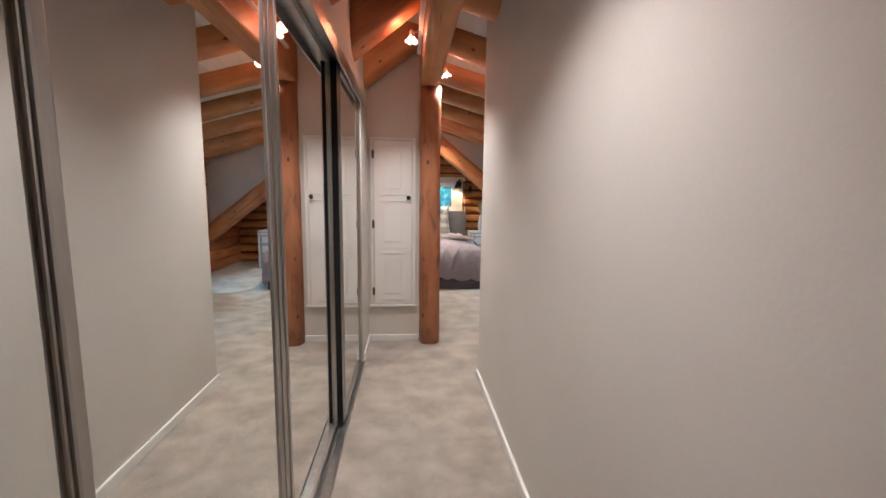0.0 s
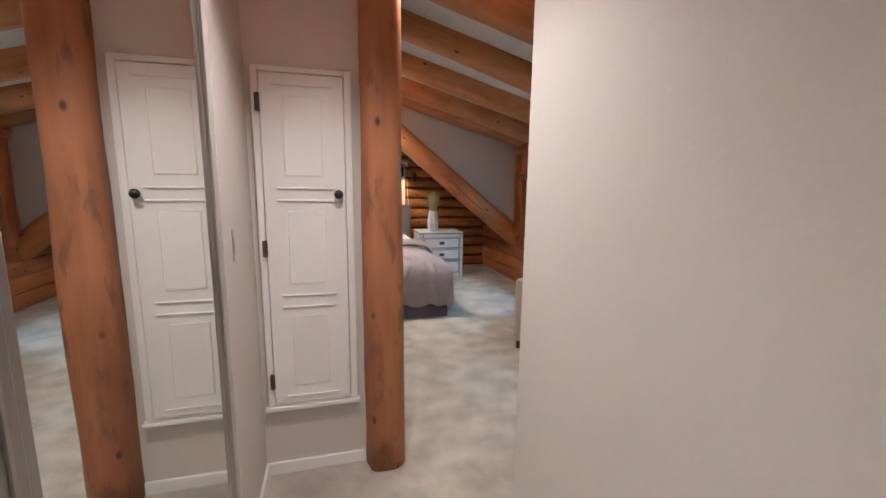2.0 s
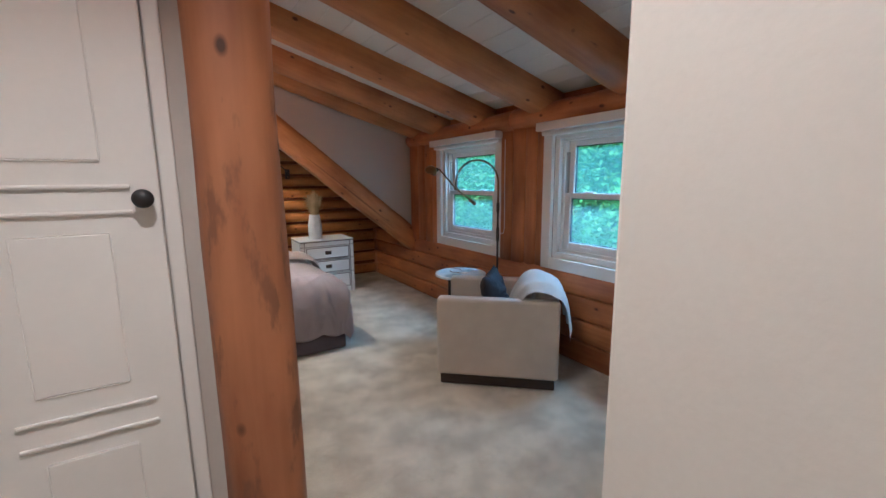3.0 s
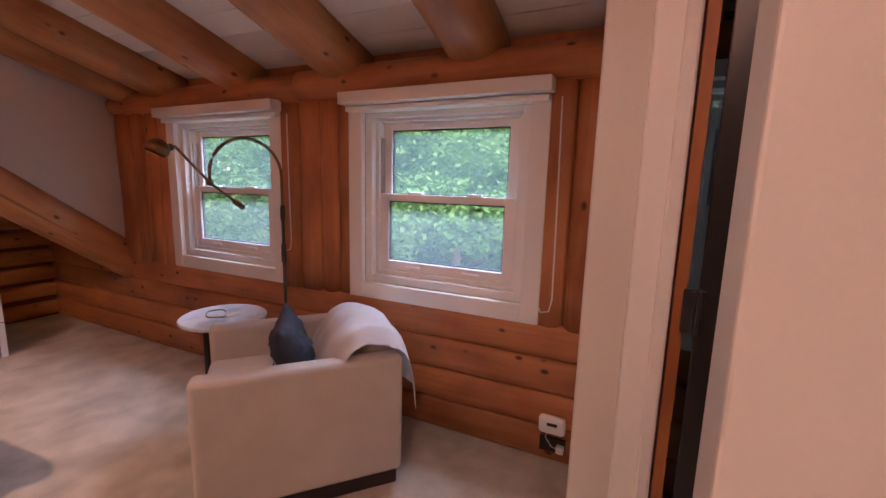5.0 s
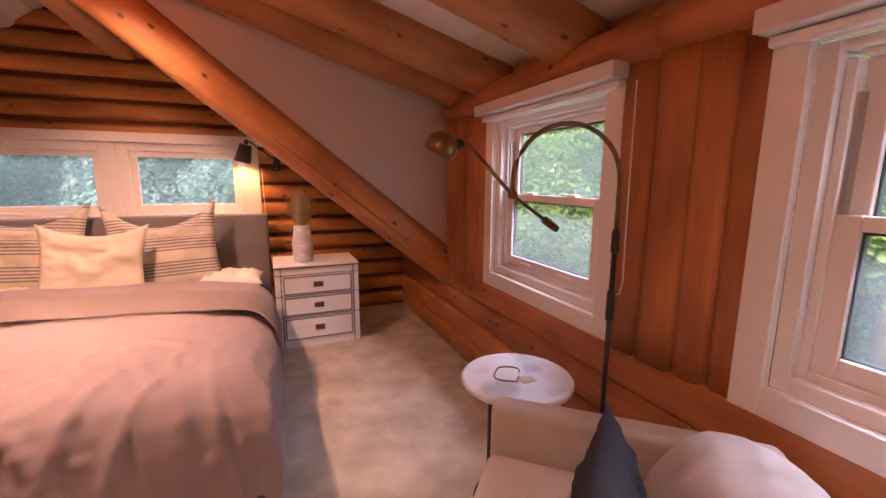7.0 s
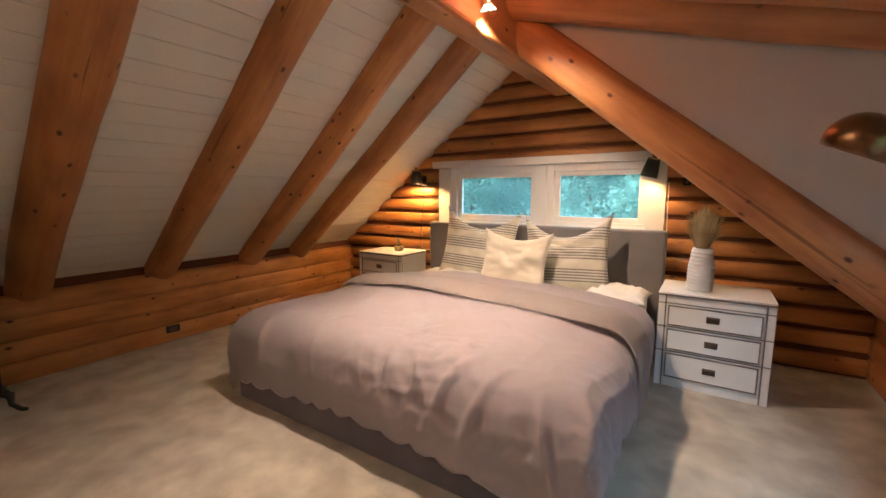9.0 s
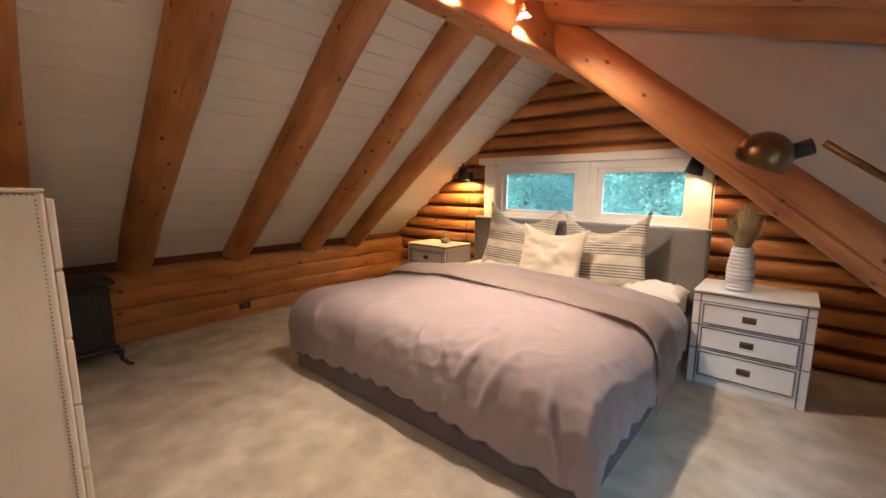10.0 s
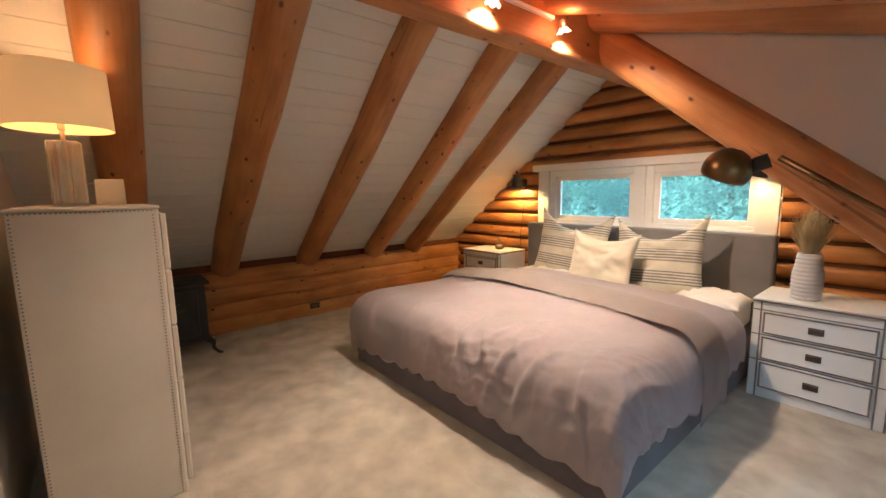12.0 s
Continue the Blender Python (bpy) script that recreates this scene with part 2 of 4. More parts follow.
LEATHER = tex_mat("ivory_leather", (0.51, 0.455, 0.38), (0.61, 0.555, 0.475), (3, 3, 3), 90, 0.5, 0.2, 5, (0.25, 0.75), 0, 0.004, 0.12)
# the marble's bluish tone puts the window's reflection into its base colour
MARBLE = tex_mat("pale_marble", (0.44, 0.49, 0.54), (0.70, 0.75, 0.79), (5, 5, 5), 12, 0.14, 0.0, 8, (0.38, 0.5), 0, 0.001, 0.05)
CERAMIC = tex_mat("pale_ceramic", (0.55, 0.56, 0.58), (0.66, 0.67, 0.69), (12, 12, 12), 60, 0.5, 0.2)
GRASS = tex_mat("dried_grass", (0.34, 0.26, 0.13), (0.58, 0.48, 0.28), (9, 9, 9), 40, 0.9, 0.2)
TAN = tex_mat("tan_stone", (0.34, 0.26, 0.18), (0.45, 0.36, 0.26), (20, 20, 20), 60, 0.7, 0.2)
PLASTIC = mat("white_plastic", (0.78, 0.77, 0.74), 0.35)
CORD = mat("white_cord", (0.72, 0.70, 0.66), 0.6)
BRASS = mat("polished_brass", (0.62, 0.42, 0.18), 0.25, 1)
PANE = glass_mat("window_glass", 0.0, (0.86, 0.97, 1.0))
# translucent film that puts the pale outdoor haze into the panes
pn, pl = PANE.node_tree.nodes, PANE.node_tree.links
film, fmix = pn.new("ShaderNodeBsdfTranslucent"), pn.new("ShaderNodeMixShader")
film.inputs[0].default_value = (0.5, 0.82, 0.74, 1)
fmix.inputs[0].default_value = 0.075
pl.new(pn["Principled BSDF"].outputs[0], fmix.inputs[1])
pl.new(film.outputs[0], fmix.inputs[2])
pl.new(fmix.outputs[0], pn["Material Output"].inputs[0])
# lower panes: stronger haze, for reflected light as well as insect mesh
PANE_HAZIER = PANE.copy()
PANE_HAZIER.name = "window_glass_hazier_with_mesh"
for node in PANE_HAZIER.node_tree.nodes:
    if node.type == "MIX_SHADER":
        node.inputs[0].default_value = 0.11
    elif node.type == "BSDF_TRANSLUCENT":
        node.inputs[0].default_value = (0.58, 0.80, 0.80, 1)
CRYSTAL = glass_mat("crystal_glass", 0.04, (0.97, 0.98, 0.96))
CRYSTAL.node_tree.nodes["Principled BSDF"].inputs["Transmission Weight"].default_value = 0.88
SHADE = glow_mat("lit_linen_shade", (1.0, 0.54, 0.22), 0.06)
LIT_GLASS = glow_mat("lit_frosted_glass", (1.0, 0.66, 0.45), 0.7)
BULB = glow_mat("bulb", (1.0, 0.62, 0.30), 6)
LEAF = tex_mat("leaf_green", (0.11, 0.27, 0.085), (0.22, 0.43, 0.14), (1.2, 1.2, 1.2), 9, 0.6, 0.0, 4, (0.3, 0.7), 0, 0.01, 0.2, 0.2)
CONIFER = tex_mat("conifer_green", (0.15, 0.31, 0.27), (0.22, 0.40, 0.35), (1.2, 1.2, 1.2), 9, 0.6, 0.0)
for m in (LEAF, CONIFER):
    m.node_tree.nodes["Principled BSDF"].inputs["Specular IOR Level"].default_value = 0.12
    n, l = m.node_tree.nodes, m.node_tree.links
    tr, mx = n.new("ShaderNodeBsdfTranslucent"), n.new("ShaderNodeMixShader")
    b = n["Principled BSDF"]
    l.new(b.inputs["Base Color"].links[0].from_socket, tr.inputs[0])
    mx.inputs[0].default_value = 0.55
    l.new(b.outputs[0], mx.inputs[1])
    l.new(tr.outputs[0], mx.inputs[2])
    l.new(mx.outputs[0], n["Material Output"].inputs[0])
BARK = tex_mat("bark", (0.06, 0.045, 0.03), (0.12, 0.09, 0.065), (6, 6, 1), 30, 0.9, 0.5)
EARTH = tex_mat("yard_grass", (0.05, 0.09, 0.03), (0.11, 0.16, 0.06), (0.6, 0.6, 0.6), 40, 0.95, 0.2)
ASPHALT = tex_mat("pale_concrete_drive", (0.30, 0.31, 0.33), (0.38, 0.39, 0.41), (0.8, 0.8, 0.8), 90, 0.9, 0.2)


# ---- building helpers ----
def part(name, bm, material, parent=None, label="", smooth=False, m=None):
    me = bpy.data.meshes.new(name)
    bmesh.ops.recalc_face_normals(bm, faces=bm.faces[:])
    bm.to_mesh(me)
    bm.free()
    if smooth:
        me.polygons.foreach_set("use_smooth", [True] * len(me.polygons))
    me.materials.append(material)
    ob = new(name, me)
    if parent:
        ob.parent = parent
    if m is not None:
        ob.matrix_local = m
    if label:
        ob["label"] = label
    return ob


def thing(name, label, category, m=Matrix(), group="", kind=""):
    ob = new(name)
    ob.empty_display_size = 0.1
    ob.matrix_world = m
    return tagged(ob, label, category, group, kind)


def box_bm(x0, x1, y0, y1, z0, z1, bevel=0.0, seg=2):
    bm = bmesh.new()
    bmesh.ops.create_cube(bm, size=1, matrix=Matrix.LocRotScale(((x0 + x1) / 2, (y0 + y1) / 2, (z0 + z1) / 2), None, (x1 - x0, y1 - y0, z1 - z0)))
    if bevel:
        bmesh.ops.bevel(bm, geom=bm.edges[:], offset=bevel, segments=seg, affect="EDGES", profile=0.5)
    return bm


def add_box(bm, *a, bevel=0.0, seg=2):
    other = box_bm(*a, bevel=bevel, seg=seg)
    me = bpy.data.meshes.new("tmp")
    other.to_mesh(me)
    other.free()
    bm.from_mesh(me)
    bpy.data.meshes.remove(me)
    return bm


def block(name, x0, x1, y0, y1, z0, z1, material=PAINT, bevel=0.0):
    return tagged(part(name, box_bm(x0, x1, y0, y1, z0, z1, bevel), material), kind="structure")


def prism(name, pts, axis, a0, a1, material, kind="structure"):
    """A flat polygon, given in the two other axes, pulled from a0 to a1 along the axis."""
    bm = bmesh.new()
    rings = []
    for a in (a0, a1):
        rings.append([bm.verts.new((p[0], a, p[1]) if axis == "y" else (a, p[0], p[1]) if axis == "x" else (p[0], p[1], a)) for p in pts])
    bm.faces.new(rings[0])
    bm.faces.new(rings[1][::-1])
    for i in range(len(pts)):
        j = (i + 1) % len(pts)
        bm.faces.new((rings[0][i], rings[1][i], rings[1][j], rings[0][j]))
    return tagged(part(name, bm, material), kind=kind)


def lathe(profile, seg=24, cap=True):
    """(radius, height) pairs turned about z."""
    bm = bmesh.new()
    rings = [[bm.verts.new((r * math.cos(2 * math.pi * i / seg), r * math.sin(2 * math.pi * i / seg), z)) for i in range(seg)] for r, z in profile]
    for a, b in zip(rings, rings[1:]):
        for i in range(seg):
            bm.faces.new((a[i], a[(i + 1) % seg], b[(i + 1) % seg], b[i]))
    for r in (rings[0], rings[-1]) if cap else ():
        try:
            bm.faces.new(r)
        except ValueError:
            pass
    return bm


def tube(points, r, seg=8):
    """A round bar along points."""
    bm = bmesh.new()
    pts = [Vector(p) for p in points]
    rings = []
    for i, p in enumerate(pts):
        d = (pts[min(i + 1, len(pts) - 1)] - pts[max(i - 1, 0)]).normalized()
        side = d.cross(Vector((0, 0, 1)) if abs(d.z) < 0.9 else Vector((1, 0, 0))).normalized()
        up = side.cross(d)
        rr = r[i] if isinstance(r, (list, tuple)) else r
        rings.append([bm.verts.new(p + rr * (math.cos(2 * math.pi * k / seg) * side + math.sin(2 * math.pi * k / seg) * up)) for k in range(seg)])
    for a, b in zip(rings, rings[1:]):
        for k in range(seg):
            bm.faces.new((a[k], a[(k + 1) % seg], b[(k + 1) % seg], b[k]))
    bm.faces.new(rings[0])
    bm.faces.new(rings[-1])
    return bm


LOG_SEED = [0]


def log(name, a, b, r, material=LOG, parent=None, ry=None, wobble=0.05, r_end=None, seg=18, square=1.0):
    """A peeled log from a to b; its mesh runs along local z. ry: radius along local y where the log is hewn flatter."""
    a, b = Vector(a), Vector(b)
    d = b - a
    ln = d.length
    LOG_SEED[0] += 1
    off = Vector((LOG_SEED[0] * 3.7, LOG_SEED[0] * 1.3, 0))
    ry, r_end = ry or r, r_end or r
    rings_n = max(6, int(ln / 0.16))
    bm = bmesh.new()
    rings = []
    for i in range(rings_n + 1):
        z = ln * i / rings_n
        k = 1 + (r_end / r - 1) * i / rings_n
        bend = Vector((noise.noise(off + Vector((0, 0, z * 0.6))), noise.noise(off + Vector((5, 9, z * 0.6))), 0)) * r * wobble * 1.5
        ring = []
        for s in range(seg):
            t = 2 * math.pi * s / seg
            c = Vector((math.copysign(abs(math.cos(t)) ** square, math.cos(t)), math.copysign(abs(math.sin(t)) ** square, math.sin(t)), 0))
            w = 1 + wobble * noise.noise(off + c * 1.2 + Vector((0, 0, z * 1.7))) + wobble * 0.4 * noise.noise(off + c * 3 + Vector((0, 0, z * 6)))
            ring.append(bm.verts.new(Vector((c.x * r * k * w, c.y * ry * k * w, z)) + bend))
        rings.append(ring)
    for p, q in zip(rings, rings[1:]):
        for s in range(seg):
            bm.faces.new((p[s], p[(s + 1) % seg], q[(s + 1) % seg], q[s]))
    bm.faces.new(rings[0])
    bm.faces.new(rings[-1])
    ob = part(name, bm, material, parent, smooth=True)
    zq = d.normalized()
    xq = Vector((0, 0, 1)).cross(zq)
    xq = xq.normalized() if xq.length > 0.05 else Vector((1, 0, 0))
    yq = zq.cross(xq)
    ob.matrix_local = Matrix.Translation(a) @ Matrix((xq, yq, zq)).transposed().to_4x4()
    return ob


# ---- the setting ----
RX, RZ, SL = 1.03, 2.72, 0.76


def roof_z(x):
    return RZ - SL * (RX - x)


block("floor", -3, 3.6, -1.6, 9.8, -0.12, 0, CARPET)
block("wall_corridor_east", 1.507, 1.63, -1.6, 4.515, 0, 2.62, PAINT, 0.006)
prism("wall_south", [(-2.2, 0), (3.6, 0), (3.6, 2.0), (1.03, 2.78), (-2.2, 0.42)], "y", -1.75, -1.6, PAINT)
block("wall_picture", 1.63, 2.27, 4.40, 4.515, 0, 2.42)
block("wall_nook", 2.17, 2.29, 4.5155, 4.92, 0, 2.45, PAINT, 0.006)
block("wall_door_stub", 2.65, 2.77, 4.955, 5.15, 0, 2.3, PAINT, 0.006)
block("wall_bath_north", 2.77, 3.40, 5.04, 5.15, 0, 2.12)
block("wall_over_door", 2.655, 2.765, 4.1, 4.955, 2.05, 2.3)
block("wall_bath_south", 2.27, 3.45, 3.6, 3.7, 0, 2.27)
block("wall_bath_west", 2.27, 2.29, 3.7, 4.36, 0, 2.32)
block("wall_closet_back", -0.1, 0.0, -1.6, 5.28, 0, 1.88)
block("baseboard_corridor_east", 1.491, 1.507, -1.6, 4.515, 0, 0.058, WHITE, 0.004)
block("baseboard_closet_end", 0.671, 1.10, 5.264, 5.28, 0, 0.058, WHITE, 0.004)
block("baseboard_closet_jamb", 0.655, 0.671, 4.83, 5.28, 0, 0.058, WHITE, 0.004)
block("baseboard_nook", 2.156, 2.17, 4.52, 4.92, 0, 0.058, WHITE, 0.004)
block("baseboard_stub", 2.636, 2.65, 5.06, 5.15, 0, 0.058, WHITE, 0.004)

# closet walls cut to the slope of the roof
prism("wall_closet_end", [(-1.75, 0), (1.12, 0), (1.12, 2.74), (1.03, 2.74), (-1.75, roof_z(-1.75) + 0.03)], "y", 5.28, 5.40, PAINT)
prism("wall_closet_jamb", [(0.54, 0), (0.655, 0), (0.655, roof_z(0.655) + 0.02), (0.54, roof_z(0.54) + 0.02)], "y", 4.80, 5.28, PAINT)
prism("wall_closet_header", [(0.54, 1.985), (0.655, 1.985), (0.655, roof_z(0.655) + 0.02), (0.54, roof_z(0.54) + 0.02)], "y", -1.6, 4.80, PAINT)

# gable log wall round the two-light window, north
GY = 9.78
wall_gable = thing("wall_gable", "log gable wall", "wall", kind="structure")
part("log_joint_filling", box_bm(-2.2, -0.14, GY, GY + 0.15, 0, 2.0), CHINK, wall_gable)
part("log_joint_filling", box_bm(2.04, 3.7, GY, GY + 0.15, 0, 2.0), CHINK, wall_gable)
part("log_joint_filling", box_bm(-0.14, 2.04, GY, GY + 0.15, 1.58, 2.85), CHINK, wall_gable)
part("log_joint_filling", box_bm(-0.14, 2.04, GY, GY + 0.15, 0, 1.0), CHINK, wall_gable)
rows, z = [], 0.0
while z < 2.6:
    h = 0.145 + 0.02 * random.random()
    rows.append((z, h))
    z += h
for z, h in rows:
    zc = z + h / 2
    spans = [(-2.1, -0.158), (2.068, 3.6)] if 1.0 < zc < 1.6 else [(-2.1, 3.6)]
    for a, b in spans:
        a, b = max(a, RX - (RZ + 0.1 - zc) / SL), min(b, RX + (2.70 - zc) / SL)
        if b - a > 0.15:
            log("log", (a, GY + 0.04, zc), (b, GY + 0.04, zc), h * 0.56, LOG_WALL, wall_gable, ry=0.062, wobble=0.045, seg=20, square=0.55)

# knee wall, west
wall_knee = thing("wall_knee_west", "low log knee wall", "wall", kind="structure")
part("log_joint_filling", box_bm(-1.9, -1.64, 5.4, GY, 0, 0.72), CHINK, wall_knee)
for z, r in ((0.07, 0.085), (0.22, 0.085), (0.37, 0.085), (0.53, 0.09)):
    log("log", (-1.66, 5.4, z), (-1.66, GY, z), r, LOG_WALL, wall_knee, wobble=0.06, seg=20, square=0.5)

# dormer log wall, east
EX = 3.385
wall_east = thing("wall_east", "log dormer wall with two windows", "wall", kind="structure")
part("log_joint_filling", box_bm(EX + 0.03, EX + 0.2, 3.6, GY, 0, 0.66), CHINK, wall_east)
for i, z in enumerate((0.08, 0.245, 0.41, 0.575)):
    log("log", (EX + 0.07, 3.65, z), (EX + 0.07, GY, z), 0.086, EAST_LOG, wall_east, ry=0.085, wobble=0.04, seg=20, square=0.36)
W = ((5.40, 6.45), (6.93, 7.985))
for a, b in ((4.96, W[0][0]), (W[0][1], W[1][0]), (W[1][1], 8.6)):
    part("log_joint_filling", box_bm(EX + 0.04, EX + 0.2, a + 0.005, b - 0.005, 0.66, 1.86), CHINK, wall_east)
for a, b in ((5.115, 5.165), (5.165, 5.295), (5.295, 5.42), (6.43, 6.535), (6.535, 6.655), (6.655, 6.80), (6.80, 6.95), (7.965, 8.10), (8.10, 8.24), (8.24, 8.40), (8.40, 8.57)):
    r = (b - a) / 2
    log("log", (EX + 0.038, (a + b) / 2, 0.64), (EX + 0.038, (a + b) / 2, 1.73), r * 0.8, EAST_LOG, wall_east, ry=r * 1.03, wobble=0.07, seg=20, square=0.45)
log("top_plate", (EX + 0.03, 3.6, 1.785), (EX + 0.03, 6.78, 1.785), 0.105, EAST_LOG, wall_east, ry=0.085)
log("top_plate", (EX + 0.03, 6.79, 1.775), (EX + 0.03, 8.62, 1.775), 0.095, EAST_LOG, wall_east, ry=0.085)
part("log_joint_filling", box_bm(EX + 0.03, EX + 0.2, 3.6, 4.0, 0.66, 1.9), CHINK, wall_east)
block("wall_roof_edge_east", EX + 0.08, EX + 0.25, 3.6, 8.62, 1.86, 2.1, EAST_LOG)
block("wall_low_east", EX + 0.2, EX + 0.3, -1.6, 3.6, 0, 2.05)

# ceilings: painted boards with narrow grooves
def board_slope(name, xa, za, xb, zb, y0, y1, board=0.14, th=0.08):
    ln = math.hypot(xb - xa, zb - za)
    ux, uz = (xb - xa) / ln, (zb - za) / ln
    nx, nz = (-uz, ux) if ux > 0 else (uz, -ux)
    bm = bmesh.new()
    n = int(ln / board) + 1
    def quad(s0, s1, up):
        vs = [bm.verts.new((xa + ux * s + nx * up, y, za + uz * s + nz * up)) for s, y in ((s0, y0), (s1, y0), (s1, y1), (s0, y1))]
        return bm.faces.new(vs)
    for i in range(n):
        s0, s1 = i * board, min((i + 1) * board, ln)
        if s1 - s0 < 0.01:
            continue
        dip = random.uniform(0, 0.0025)
        low = [(s0, 0.004), (s0 + 0.003, -dip), (s1 - 0.003, -dip), (s1, 0.004)]
        vs = [[bm.verts.new((xa + ux * s + nx * up, y, za + uz * s + nz * up)) for s, up in low] for y in (y0, y1)]
        for k in range(3):
            bm.faces.new((vs[0][k], vs[0][k + 1], vs[1][k + 1], vs[1][k]))
    quad(0, ln, th)
    return tagged(part(name, bm, CEIL), kind="structure")


board_slope("ceiling_west", RX + 0.1, roof_z(RX + 0.1), -2.1, roof_z(-2.1), -1.7, 9.85)
board_slope("ceiling_dormer", 1.0, 2.60, 3.75, 1.85, -1.7, 8.64, 0.16)
board_slope("ceiling_east", 1.0, 2.66, 3.75, 2.66 - 0.79 * 2.75, 8.64, 9.85)
prism("wall_cheek", [(1.1, 2.50), (3.45, 0.72), (3.45, 1.95), (1.1, 2.62)], "y", 8.585, 8.65, PAINT)
prism("roof", [(-2.3, 0.5), (1.03, 2.95), (3.85, 2.1), (3.85, 2.16), (1.03, 3.02), (-2.3, 0.57)], "y", -1.8, 9.95, BARK)

# ---- timber frame ----
beam = thing("ridge_beam", "hewn honey-brown timber ridge beam", "beam")
BX0, BX1, BZ0, BZ1 = 1.095, 1.255, 2.18, 2.66
bm = box_bm(-(BX1 - BX0) / 2, (BX1 - BX0) / 2, -(BZ1 - BZ0) / 2, (BZ1 - BZ0) / 2, 0, 11.4, 0.03, 3)
part("beam", bm, LOG, beam, m=Matrix.Translation(((BX0 + BX1) / 2, 9.78, (BZ0 + BZ1) / 2)) @ pose(0, 0, 0, 90, 0, 0))
tagged(log("log_post", (1.187, 5.255, 0), (1.187, 5.255, BZ0 + 0.01), 0.090, POST, wobble=0.11, r_end=0.086, seg=32, square=0.82), "peeled orange log post standing on the carpet", "post")
GR = "roof rafters"
for y in (2.0, 2.85, 3.65, 4.45, 5.14):
    tagged(log("log_rafter", (-1.7, y, roof_z(-1.7) - 0.13), (1.08, y, roof_z(1.08) - 0.13), 0.135, LOG, wobble=0.09, square=0.8), "thick reddish log rafter over the closet corridor", "rafter", GR)
for y0, y in ((5.95, 5.87), (6.68, 6.60), (7.53, 7.42), (8.36, 8.18), (8.97, 8.80)):
    tagged(log("log_rafter", (-1.75, y0, roof_z(-1.75) - 0.02), (1.05, y, roof_z(1.05) - 0.02), 0.128, LOG, wobble=0.08, seg=24), "knotty peeled log rafter under the white board ceiling", "rafter", GR)
for y in (2.65, 3.42, 4.19, 4.96, 5.75, 6.48, 7.25, 7.98, 8.455):
    tagged(log("log_rafter", (1.12, y, 2.87 - 0.28 * 1.12), (3.5, y + random.uniform(-0.02, 0.02), 2.87 - 0.28 * 3.5), 0.125, LOG, wobble=0.08, r_end=0.14, seg=24, square=0.8), "peeled log rafter resting on the dormer wall plate", "rafter", "dormer rafters")
tagged(log("log_rafter", (1.15, 8.62, 2.435), (3.5, 8.62, 0.535), 0.115, LOG, ry=0.125, wobble=0.05, square=0.7), "long slanting log rafter along the white cheek wall", "rafter")

